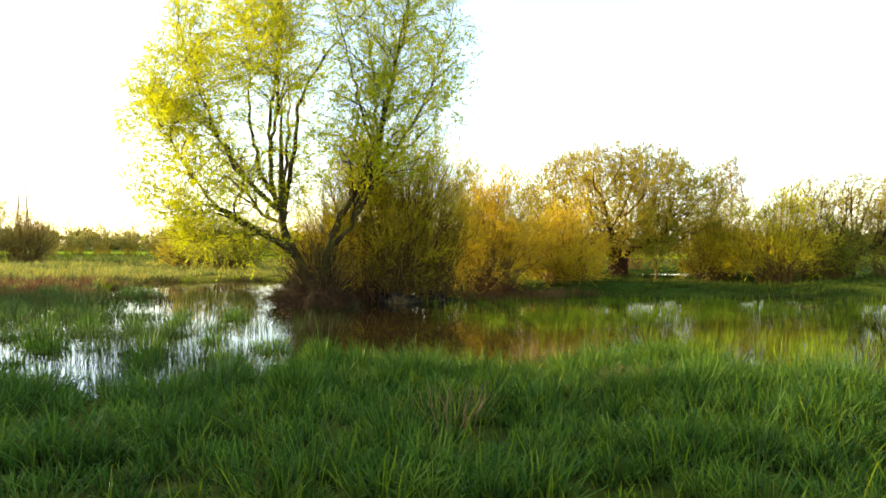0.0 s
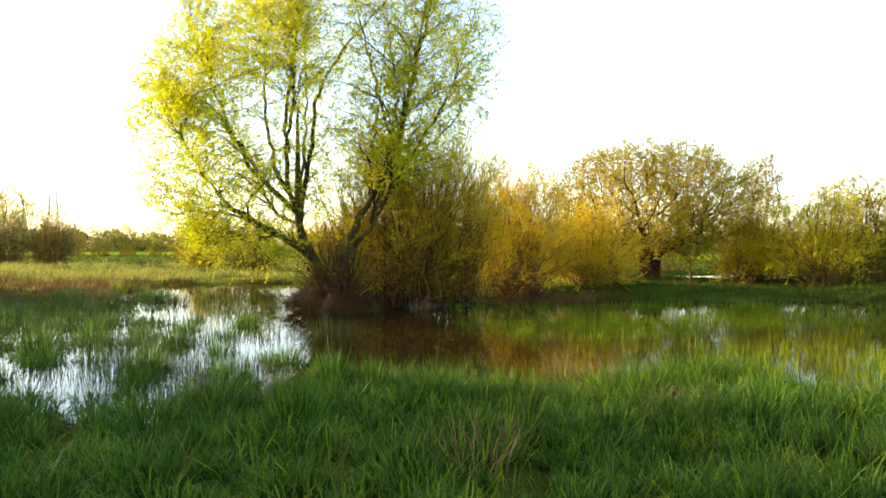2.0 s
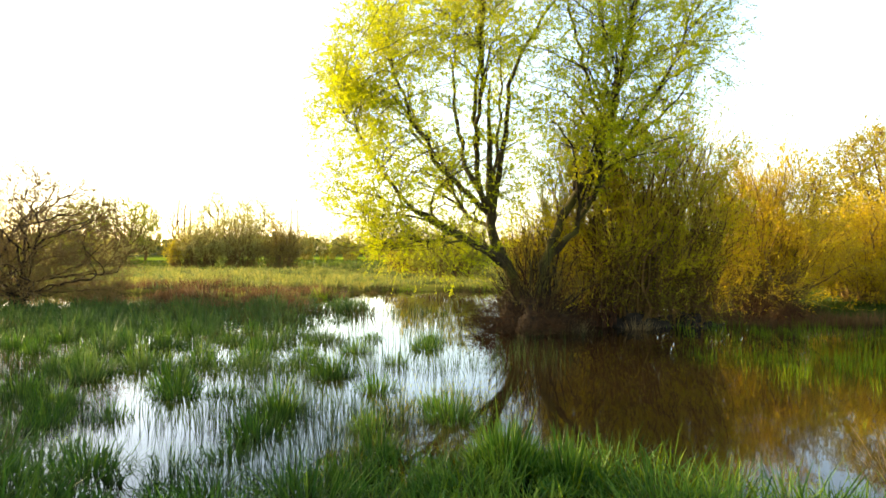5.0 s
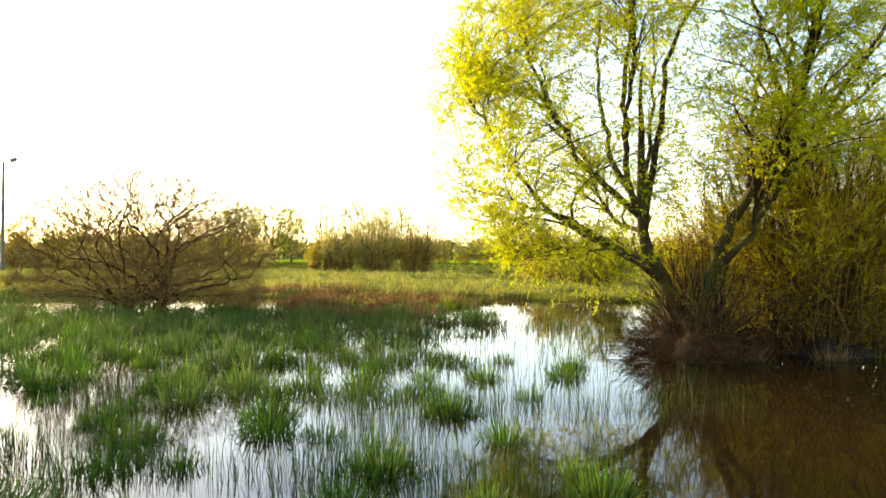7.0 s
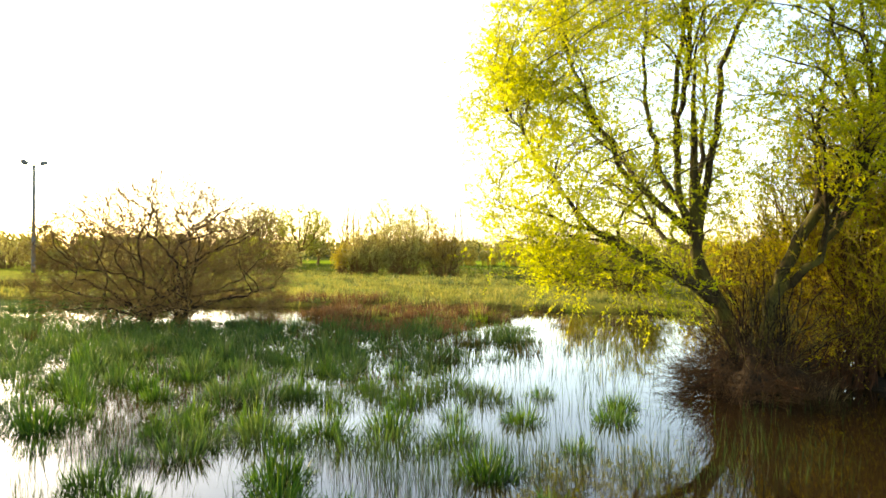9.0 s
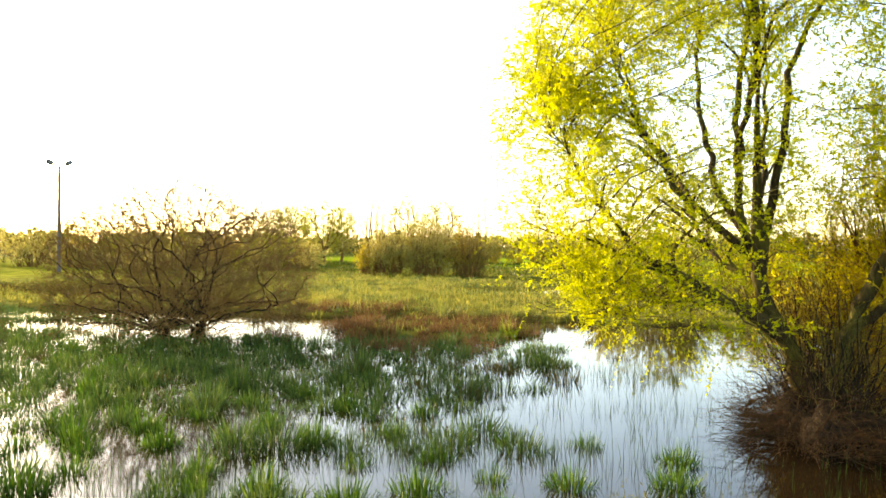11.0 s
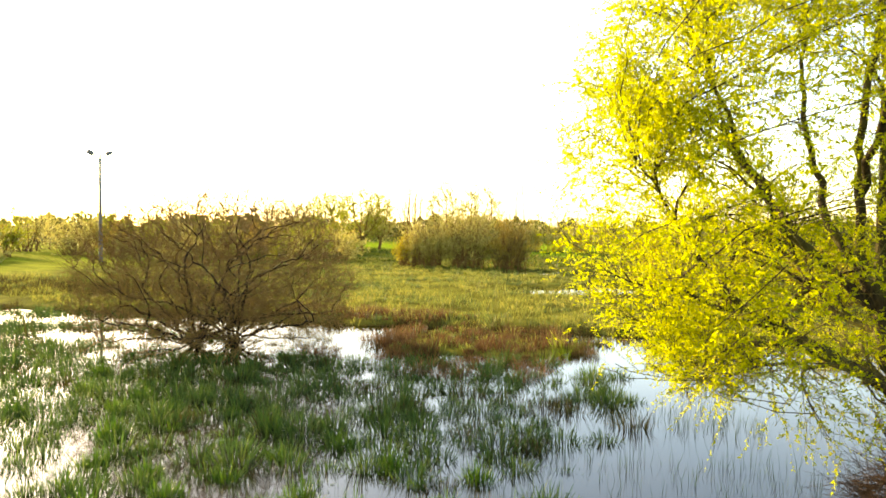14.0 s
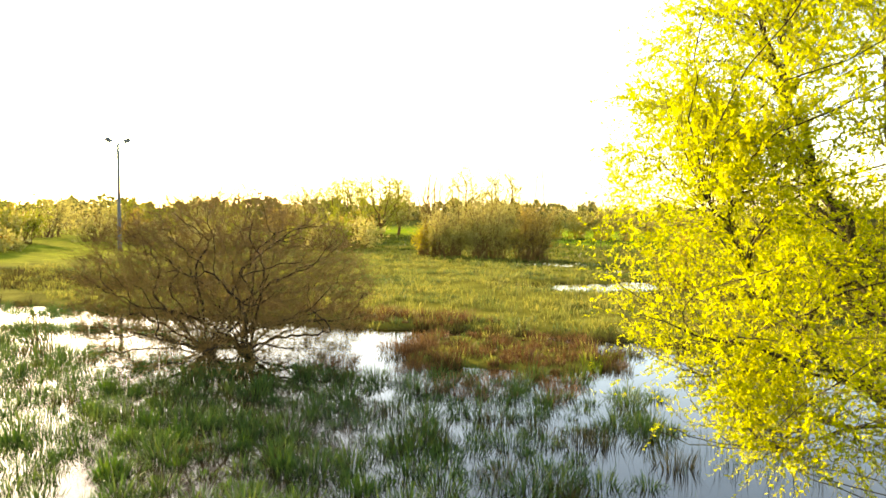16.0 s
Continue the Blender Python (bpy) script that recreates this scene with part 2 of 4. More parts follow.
def skeleton(limbs, goals, step, reach, near, rng, up=0.1, turns=90, wobble=0.15):
    """Branches that grow from the limbs towards the goals. limbs: (index of the limb it leaves or -1, polyline).
    Returns places, parents and the limb that each node belongs to."""
    pos, par, stem, first = [], [], [], []
    for k, (frm, line) in enumerate(limbs):
        pts = resample(line, step)
        if frm < 0:
            last = -1
        else:
            own = [i for i, s in enumerate(stem) if s == frm]
            last = min(own, key=lambda i: np.linalg.norm(pos[i] - pts[0]))
        for q in pts:
            pos.append(q + rng.normal(size=3) * step * wobble * 0.5)
            par.append(last)
            stem.append(k)
            last = len(pos) - 1
    pos, kids = [np.array(p) for p in pos], [0] * len(pos)
    for p in par:
        if p >= 0:
            kids[p] += 1
    goals = goals.copy()
    dist, idx = np.full(len(goals), 1e9), np.zeros(len(goals), int)

    def see(lo):
        P = np.array(pos[lo:])
        for s in range(0, len(P), 200):
            d = np.linalg.norm(goals[:, None] - P[None, s:s + 200], axis=2)
            k = d.argmin(1)
            v = d[np.arange(len(goals)), k]
            better = v < dist
            dist[better], idx[better] = v[better], lo + s + k[better]

    see(0)
    for _ in range(turns):
        live = dist < reach
        if not live.any():
            break
        pull = {}
        ways = unit(goals[live] - np.array(pos)[idx[live]])
        for i, w in zip(idx[live], ways):
            pull[i] = pull.get(i, 0) + w
        lo = len(pos)
        for i, w in pull.items():
            if kids[i] >= 4:
                continue
            w = unit(w) + np.array([0, 0, up]) + rng.normal(size=3) * wobble
            pos.append(pos[i] + step * unit(w))
            par.append(i)
            stem.append(stem[i])
            kids.append(0)
            kids[i] += 1
        if len(pos) == lo:
            break
        see(lo)
        keep = dist > near
        goals, dist, idx = goals[keep], dist[keep], idx[keep]
        if not len(goals):
            break
    return np.array(pos), np.array(par), np.array(stem)


def thickness(pos, par, tip, power=2.3, most=1.0):
    rad = np.zeros(len(pos))
    kids = [[] for _ in pos]
    for i, p in enumerate(par):
        if p >= 0:
            kids[p].append(i)
    order = np.argsort([-i for i in range(len(pos))])
    for i in order:
        rad[i] = tip if not kids[i] else sum(rad[k] ** power for k in kids[i]) ** (1 / power)
    return np.minimum(rad, most), kids


def chains(pos, par, rad, kids):
    """Branch lines from each fork to a tip, following the thickest child."""
    out, todo = [], [i for i, p in enumerate(par) if p < 0]
    starts = [(-1, i) for i in todo]
    while starts:
        frm, i = starts.pop()
        line = [frm, i] if frm >= 0 else [i]
        while kids[i]:
            ks = sorted(kids[i], key=lambda k: -rad[k])
            for k in ks[1:]:
                starts.append((i, k))
            i = ks[0]
            line.append(i)
        if len(line) > 1:
            out.append(line)
    return out


def wood(q, lines, pos, rad):
    for line in lines:
        P, R = pos[line], rad[line].copy()
        if len(R) > 1:
            R[0] = min(R[0], R[1] * 1.25)
        sides = 10 if R.max() > 0.12 else 7 if R.max() > 0.04 else 4 if R.max() > 0.015 else 3
        q.tubes(P[None], R[None], sides)


def shoots(q, leafq, at, way, length, rad, leaves, size, rng, droop=0.0, fat=0.28, turn=0.5, spare=1.0, n=3):
    """Twigs from the given places, with leaves along them."""
    k = len(at)
    s = np.linspace(0, 1, n)
    bend = rng.normal(size=(k, 3)) * 0.22
    pts = at[:, None] + way[:, None] * (s[None, :, None] * length[:, None, None]) + bend[:, None] * (s[None, :, None] ** 2 * length[:, None, None])
    pts[:, :, 2] -= droop * (s[None, :] ** 2) * length[:, None]
    if q is not None:
        q.tubes(pts, rad * np.linspace(1, 0.35, n)[None] * rng.uniform(0.7, 1.2, (k, 1)), 3)
    if leaves:
        m = k * leaves
        who = np.repeat(np.arange(k), leaves)
        if spare < 1:
            who = who[rng.random(m) < spare]
            m = len(who)
        f = rng.uniform(0.15, 1, m) * (n - 1)
        i = np.minimum(f.astype(int), n - 2)
        fr = (f - i)[:, None]
        p = pts[who, i] * (1 - fr) + pts[who, i + 1] * fr
        d = unit(unit(pts[who, i + 1] - pts[who, i]) + rng.normal(size=(m, 3)) * turn)
        leafq.leaves(p, d, size * rng.uniform(0.6, 1.25, m), rng, fat)


def shell_points(n, centre, radii, rng, inner=0.35, low=None):
    """Points in an ellipsoid, denser towards its skin."""
    v = unit(rng.normal(size=(n * 2, 3)))
    r = inner + (1 - inner) * rng.random(n * 2) ** 0.55
    p = np.array(centre) + v * r[:, None] * np.array(radii)
    if low is not None:
        p = p[p[:, 2] > low]
    return p[:n]


def empty(name, x, y, z, label, category, group="", kind=""):
    ob = new(name)
    ob.location = (x, y, z)
    return tagged(ob, label, category, group, kind)


# ---- the lie of the land ----
def sstep(a, b, x):
    t = np.clip((x - a) / (b - a), 0, 1)
    return t * t * (3 - 2 * t)


def wave(x, y, s, seed=0.0):
    return (np.sin(x * s + 1.3 * seed + 1.7 * np.sin(y * s * 0.7 + seed)) + np.sin(y * s * 1.3 - 0.6 * x * s + 2.1 * seed)) * 0.5


def blob(x, y, cx, cy, rx, ry, turn=0.0):
    c, s = math.cos(radians(turn)), math.sin(radians(turn))
    dx, dy = x - cx, y - cy
    return np.sqrt(((dx * c + dy * s) / rx) ** 2 + ((-dx * s + dy * c) / ry) ** 2)


def shore_line(x):
    """How far ahead the flood's far shore lies."""
    return np.interp(x, [-60, -40, -30, -24, -19, -14, -6, -2, 1, 4, 9, 16, 30], [18, 20.8, 25.0, 27.5, 30.5, 33.5, 33.5, 29, 25.5, 24.2, 23.6, 23.2, 22.5])


def near_want(x, y):
    edge = np.interp(x, [-9, -6, -4.5, -3.5, -2.6, -1.8, -0.8, 0.8, 3.5, 5, 9], [8.2, 8.4, 8.4, 8.0, 8.4, 9.7, 9.0, 9.0, 10.8, 9.0, 8.4]) + 0.7 * wave(x, y, 1.1, 3.0) + 0.4 * wave(x, y, 2.6, 1.0)
    return sstep(0.9, -0.7, y - edge)


def land(x, y):
    """Height of the ground; the flood stands at 0."""
    d = y - shore_line(x) + 0.9 * wave(x, y, 0.55, 2.0) + 0.8 * wave(x, y, 1.3, 5.0) + 0.4 * wave(x, y, 2.7, 1.0)
    right = sstep(-3, 2.5, x)
    top = 0.16 + 0.27 * right
    z = -0.22 + (top + 0.22) * sstep(-1.2, 1.0 + 2.2 * right, d)
    z = z + 0.05 * wave(x, y, 0.8, 1.0) * sstep(0, 3, d)
    z = z - 0.17 * sstep(1.2, 0.7, blob(x, y, 11.0, 28.5, 3.6, 4.0)) * right
    z = z - 0.30 * sstep(1.25, 0.95, blob(x, y, 16.5, 35.8, 8.0, 2.2, 0))
    z = np.maximum(z, -0.25 + 0.33 * sstep(1.3, 0.7, blob(x, y, -16.8, 27.6, 3.4, 3.0, 30) + 0.25 * wave(x, y, 1.3, 8.0)))
    for cx, cy, rx, ry, tn in ((-23.5, 47.2, 6.0, 3.0, 50), (-35.4, 59.5, 5.2, 3.6, 45), (-51.5, 57, 4.6, 2.2, 40), (-27, 58, 3.4, 1.8, 40), (-50, 25.0, 5.0, 0.8, 40)):
        r = blob(x, y, cx, cy, rx, ry, tn) + 0.35 * wave(x, y, 1.3, 3.0) + 0.2 * wave(x, y, 2.9, 7.0)
        z = z - 0.36 * (1 - sstep(0.6, 1.15, r))
    west = sstep(0, 4, -x - 41 - 0.4 * (y - 18) * 0 + 1.5 * wave(x, y, 0.3, 4.0))
    z = z + west * (0.12 - np.minimum(z, 0.12))
    z = z + near_want(x, y) * sstep(-14, -9, x) * sstep(20, 12, x) * (0.03 + 0.03 * wave(x, y, 1.7, 2.0) - z)
    return np.where(np.hypot(x, y) > 130, 0.3, z)


def graded(near, cell, far, grow):
    v, c = [0.0], cell
    while v[-1] < far:
        if v[-1] > near:
            c *= grow
        v.append(v[-1] + c)
    v = np.array(v)
    return np.concatenate([-v[:0:-1], v])


gx = graded(34, 0.68, 3000, 1.14) - 6
gy = graded(30, 0.68, 3000, 1.14) + 22
X, Y = np.meshgrid(gx, gy, indexing="ij")
Z = land(X, Y)
nx, ny = X.shape
idx = np.arange(nx * ny).reshape(nx, ny)
F = np.stack([idx[:-1, :-1], idx[1:, :-1], idx[1:, 1:], idx[:-1, 1:]], -1).reshape(-1, 4)
ground_mesh = raw_mesh("ground", np.stack([X, Y, Z], -1).reshape(-1, 3), F, SOIL, smooth=True)
cover = np.empty((nx, ny, 4))
cover[:] = (0.0256, 0.0217, 0.0103, 1)


def paint(mask, c):
    k = np.clip(mask, 0, 1)[..., None]
    cover[..., :3] = cover[..., :3] * (1 - k) + np.array(c) * k


dry = sstep(-0.05, 0.1, Z)
paint(dry, (0.12, 0.12, 0.022))
paint(dry * sstep(40, 55, Y) * sstep(0.0, 0.6, wave(X, Y, 0.12, 2.0)), (0.057, 0.0798, 0.0171))
paint(dry * sstep(-2, 2, X) * (1 - sstep(60, 70, Y)), (0.0399, 0.0684, 0.0103))
paint(dry * sstep(-60, -68, X + 0.25 * (Y - 33)) * (1 - sstep(60, 70, Y)), (0.18, 0.20, 0.018))
paint(dry * sstep(80, 88, Y + 0.1 * X) * (1 - sstep(140, 160, Y)), (0.17, 0.25, 0.012))
paint(sstep(140, 200, np.hypot(X, Y)), (0.0399, 0.0513, 0.0114))
paint(dry * (1 - sstep(0.7, 1.1, blob(X, Y, -50, 27, 16, 3.2, 20))), (0.0456, 0.0313, 0.0114))
at = ground_mesh.color_attributes.new("cover", "FLOAT_COLOR", "POINT")
at.data.foreach_set("color", cover.astype(np.float32).ravel())
tagged(new("ground", ground_mesh), "wet meadow ground running out to the horizon", "ground", kind="structure")

wx = np.linspace(-140, 140, 3)
WX, WY = np.meshgrid(wx, wx + 40, indexing="ij")
wi = np.arange(9).reshape(3, 3)
WF = np.stack([wi[:-1, :-1], wi[1:, :-1], wi[1:, 1:], wi[:-1, 1:]], -1).reshape(-1, 4)
tagged(new("water", raw_mesh("water", np.stack([WX, WY, np.zeros((3, 3))], -1).reshape(-1, 3), WF, WATER)), "still brown flood water mirroring the sky", "water", kind="structure")


ring = np.linspace(0, 2 * np.pi, 49)[:-1]
pv = np.concatenate([np.stack([16.5 + 8.6 * f * np.cos(ring), 35.8 + 2.4 * f * np.sin(ring), np.full(48, 0.33)], -1) for f in (0.02, 1.0)])
pf = np.stack([np.arange(48), 48 + np.arange(48), 48 + (np.arange(48) + 1) % 48, (np.arange(48) + 1) % 48], -1)
tagged(new("pond", raw_mesh("pond", pv, pf, WATER)), "pale pool lying behind the bank", "water", kind="structure")

# ---- the great willow ----
def swollen_foot(parent, place, size, rough):
    """The gnarled foot of an old willow."""
    bm = bmesh.new()
    bmesh.ops.create_icosphere(bm, subdivisions=4, radius=1.0)
    for vert in bm.verts:
        c = vert.co
        a = math.atan2(c.y, c.x)
        k = 1 + 0.25 * math.sin(5 * a + rough) * (1 - max(0, c.z)) + 0.4 * noise.noise(c * rough) + 0.2 * noise.noise(c * 7)
        up = 1 - 0.6 * max(0, c.z)
        vert.co = Vector((c.x * size[0] * k * up, c.y * size[1] * k * up, c.z * size[2] * k))
    me = bpy.data.meshes.new("bole")
    bm.to_mesh(me)
    bm.free()
    me.materials.append(BARK_DARK)
    me.polygons.foreach_set("use_smooth", [True] * len(me.polygons))
    part("bole", me, parent, "swollen dark mossy foot").location = place


def great_willow():
    rng = np.random.default_rng(11)
    tree = empty("willow_tree", -3.85, 20.3, -0.1, "tall spreading willow with fresh yellow-green leaves standing in flood water", "tree")
    limbs = [
        (-1, [(-3.9, 20.4, -0.25), (-3.98, 20.4, 0.3), (-4.33, 20.3, 1.25), (-4.59, 20.2, 1.94), (-4.75, 20.1, 2.49), (-4.8, 20.1, 2.8)]),
        (0, [(-4.78, 20.1, 2.6), (-4.68, 20.2, 3.46), (-4.48, 20.2, 4.57), (-4.44, 20.3, 5.41), (-4.35, 20.4, 6.25), (-4.08, 20.5, 6.8), (-3.74, 20.5, 7.3), (-3.27, 20.6, 8.0)]),
        (0, [(-4.8, 20.1, 2.7), (-5.05, 19.9, 3.59), (-5.07, 19.8, 4.4), (-5.07, 19.6, 5.2), (-4.94, 19.5, 6.1), (-4.81, 19.4, 7.0), (-4.68, 19.2, 7.7)]),
        (0, [(-4.8, 20.1, 2.75), (-5.46, 20.3, 3.93), (-5.73, 20.6, 4.7), (-5.96, 20.8, 5.5), (-6.11, 21.0, 6.6), (-6.1, 21.3, 7.7), (-6.27, 21.5, 8.7)]),
        (0, [(-4.85, 20.1, 2.8), (-5.64, 19.8, 3.6), (-6.06, 19.6, 4.1), (-6.33, 19.4, 4.7), (-6.59, 19.1, 5.3), (-6.85, 18.9, 6.1), (-7.1, 18.6, 7.0)]),
        (-1, [(-3.72, 20.4, -0.25), (-3.69, 20.4, 0.39), (-3.61, 20.4, 1.2), (-3.46, 20.4, 1.75), (-3.27, 20.4, 2.25), (-3.06, 20.4, 2.8), (-2.72, 20.3, 3.33), (-2.32, 20.3, 3.9),
              (-2.01, 20.3, 4.54), (-1.87, 20.3, 5.35), (-1.71, 20.3, 6.16), (-1.42, 20.3, 7.28), (-1.18, 20.3, 8.25)]),
        (5, [(-3.45, 20.4, 1.78), (-2.86, 20.3, 2.19), (-2.36, 20.2, 3.07), (-1.95, 20.1, 3.79), (-1.46, 19.9, 4.57), (-0.83, 19.8, 5.49), (-0.43, 19.7, 6.33), (-0.12, 19.6, 7.23)]),
        (5, [(-2.23, 20.4, 3.87), (-1.52, 20.7, 4.55), (-0.79, 20.9, 5.12), (-0.21, 21.1, 5.75), (0.13, 21.4, 6.73)]),
        (5, [(-2.02, 20.4, 4.52), (-2.37, 20.2, 5.64), (-2.63, 19.9, 6.54), (-2.86, 19.6, 7.42), (-2.98, 19.4, 8.12)]),
        (5, [(-1.97, 20.4, 4.8), (-2.08, 20.8, 5.77), (-2.23, 21.2, 7.03), (-2.38, 21.6, 8.34)]),
        (0, [(-4.72, 20.15, 2.42), (-5.49, 20.5, 2.73), (-6.01, 21.0, 3.28), (-6.48, 21.4, 4.09), (-7.05, 21.8, 5.26)]),
        (0, [(-4.38, 20.25, 1.46), (-4.77, 19.8, 1.8), (-5.15, 19.4, 2.14), (-5.58, 19.1, 2.47), (-6.0, 18.7, 2.72), (-6.26, 18.3, 3.03), (-6.51, 17.9, 3.45), (-6.75, 17.6, 3.91), (-6.97, 16.8, 4.65)]),
        (11, [(-5.87, 18.75, 2.7), (-6.35, 18.2, 2.88), (-6.88, 17.6, 3.12), (-7.4, 17.2, 3.29), (-7.7, 16.9, 3.45)]),
        (0, [(-4.42, 20.2, 1.6), (-4.93, 19.7, 1.94), (-5.49, 19.2, 2.31), (-6.18, 18.8, 2.66), (-6.7, 18.3, 2.72), (-7.34, 17.9, 2.64)]),
        (0, [(-4.5, 20.2, 1.75), (-5.05, 19.6, 2.08), (-5.58, 19.0, 2.1), (-6.07, 18.5, 2.04), (-6.41, 18.0, 1.98)]),
        (0, [(-4.75, 20.1, 2.5), (-4.9, 21.0, 4.2), (-5.0, 21.8, 5.6), (-5.1, 22.2, 7.2)]),
        (2, [(-5.07, 19.8, 4.4), (-4.6, 18.8, 5.6), (-4.4, 18.0, 7.2), (-4.3, 17.6, 8.6)]),
        (5, [(-2.79, 20.3, 3.33), (-2.9, 21.3, 4.8), (-2.8, 22.2, 6.4), (-2.7, 22.6, 7.8)]),
        (6, [(-2.36, 20.2, 3.07), (-1.9, 19.0, 4.3), (-1.5, 18.2, 5.6), (-1.2, 17.8, 7.0)]),
        (4, [(-5.64, 19.8, 3.6), (-6.8, 20.6, 5.0), (-7.5, 21.0, 6.6), (-7.8, 21.0, 8.0)]),
    ]
    lvl = [1.0, 2.2, 3.5, 5.0, 6.2, 7.5, 9.0, 10.5, 12.4]

    def across(z):
        """Left and right edge of the crown at a height."""
        return np.interp(z, lvl, [-6.5, -7.8, -9.0, -9.3, -8.8, -8.1, -7.3, -6.4, -4.8]), np.interp(z, lvl, [-3.6, -2.6, -0.9, 0.2, 0.7, 0.8, 0.4, -0.6, -2.8])

    def inside(p):
        """How far out in the crown a place lies: 1 at its skin."""
        lo, hi = across(p[2])
        c, w = (lo + hi) / 2, (hi - lo) / 2
        skin = math.hypot((p[0] - c) / w, (p[1] - 19.6) / min(w, 3.7))
        return max(skin, 1 + (p[2] - 12.3) * 0.3, 1 + ((1.25 if p[0] < -3.6 and p[1] < 19.3 else 1.9) - p[2]))

    def grow(start, way, length, rise, bow, steps):
        """A branch that bends upwards and stops at the crown's skin."""
        pts, p, w = [np.array(start)], np.array(start), np.array(way)
        for _ in range(steps):
            w = unit(w + np.array([0, 0, rise]) / steps + rng.normal(size=3) * bow)
            q = p + w * length / steps
            if inside(q) > 1.03 and inside(q) > inside(p):
                break
            pts.append(q)
            p = q
        return np.array(pts)

    def swing(way, low, high, n):
        """Ways that leave a branch at an angle."""
        out = []
        for _ in range(n):
            side = unit(np.cross(way, rng.normal(size=3)))
            a = radians(rng.uniform(low, high))
            out.append(unit(way * math.cos(a) + side * math.sin(a)))
        return out

    thick0 = [0.185, 0.085, 0.08, 0.08, 0.08, 0.13, 0.08, 0.06, 0.05, 0.055, 0.06, 0.10, 0.045, 0.065, 0.05, 0.07, 0.055, 0.06, 0.055, 0.055]
    off = np.array(tree.location)
    axes = []
    for k, (frm, line) in enumerate(limbs):
        pts = resample(line, 0.3)
        pts[1:-1] += rng.normal(size=pts[1:-1].shape) * 0.03
        # carry the limb on to the skin
        tail = grow(pts[-1], unit(pts[-1] - pts[-3]), 3.2, 0.25, 0.07, 9)
        pts = np.concatenate([pts, tail[1:]])
        s = np.linspace(0, 1, len(pts))
        rad = thick0[k] * ((1 - s) ** 1.15 * 0.93 + 0.07)
        if k == 0 or k == 5:
            rad = thick0[k] * (1 + 0.9 * np.exp(-s * 16)) * ((1 - s) ** 0.8 * 0.9 + 0.1)
        axes.append((pts, rad))
    # boughs from the limbs to places spread over the crown
    v = unit(rng.normal(size=(1600, 2)))
    aims = []
    for (ca, sa), z in zip(v, rng.uniform(2.2, 12.2, 1600)):
        lo, hi = across(z)
        w = (hi - lo) / 2
        if rng.random() > w / 4.7:
            continue
        f = rng.uniform(0.2, 1.0) ** 0.45
        p = np.array([(lo + hi) / 2 + ca * w * f, 19.6 + sa * min(w, 3.7) * f, z])
        if p[0] > -4.4 and z < 3.7:
            continue
        if all(np.linalg.norm(p - o) > (0.70 if p[0] < -3.0 else 0.78) for o in aims):
            aims.append(p)
    # low boughs that hang over the water
    for _ in range(22):
        aims.append(np.array([rng.uniform(-7.7, -4.8), rng.uniform(17.0, 19.2), rng.uniform(1.7, 2.7)]))
    for _ in range(4):
        aims.append(np.array([rng.uniform(-5.3, -3.8), rng.uniform(17.6, 19.2), rng.uniform(1.3, 2.1)]))
    boughs = [[] for _ in limbs]
    for p in aims:
        best = (1e9, 0, 0)
        for k, (pts, rad) in enumerate(axes):
            lo = int(len(pts) * (0.45 if k in (0, 5) else 0.12))
            d = np.linalg.norm(pts[lo:] - p, axis=1) + 2.0 * np.maximum(0, pts[lo:, 2] - p[2] + 0.5 * np.hypot(pts[lo:, 0] - p[0], pts[lo:, 1] - p[1]))
            i = int(d.argmin())
            if d[i] < best[0]:
                best = (d[i], k, lo + i)
        _, k, i = best
        pts, rad = axes[k]
        i = min(i, len(pts) - 2)
        gap = np.linalg.norm(p - pts[i])
        if gap < 0.25:
            continue
        knee = pts[i] + unit(pts[i + 1] - pts[i]) * gap * 0.42 + (p - pts[i]) * 0.2
        t = np.linspace(0, 1, 8)[:, None]
        br = pts[i] * (1 - t) ** 2 + 2 * knee * t * (1 - t) + p * t ** 2
        br[1:] += rng.normal(size=(7, 3)) * 0.011 * gap
        boughs[k].append((br, np.linspace(min(rad[i] * 0.6, 0.010 + 0.010 * gap), 0.006, 8)))
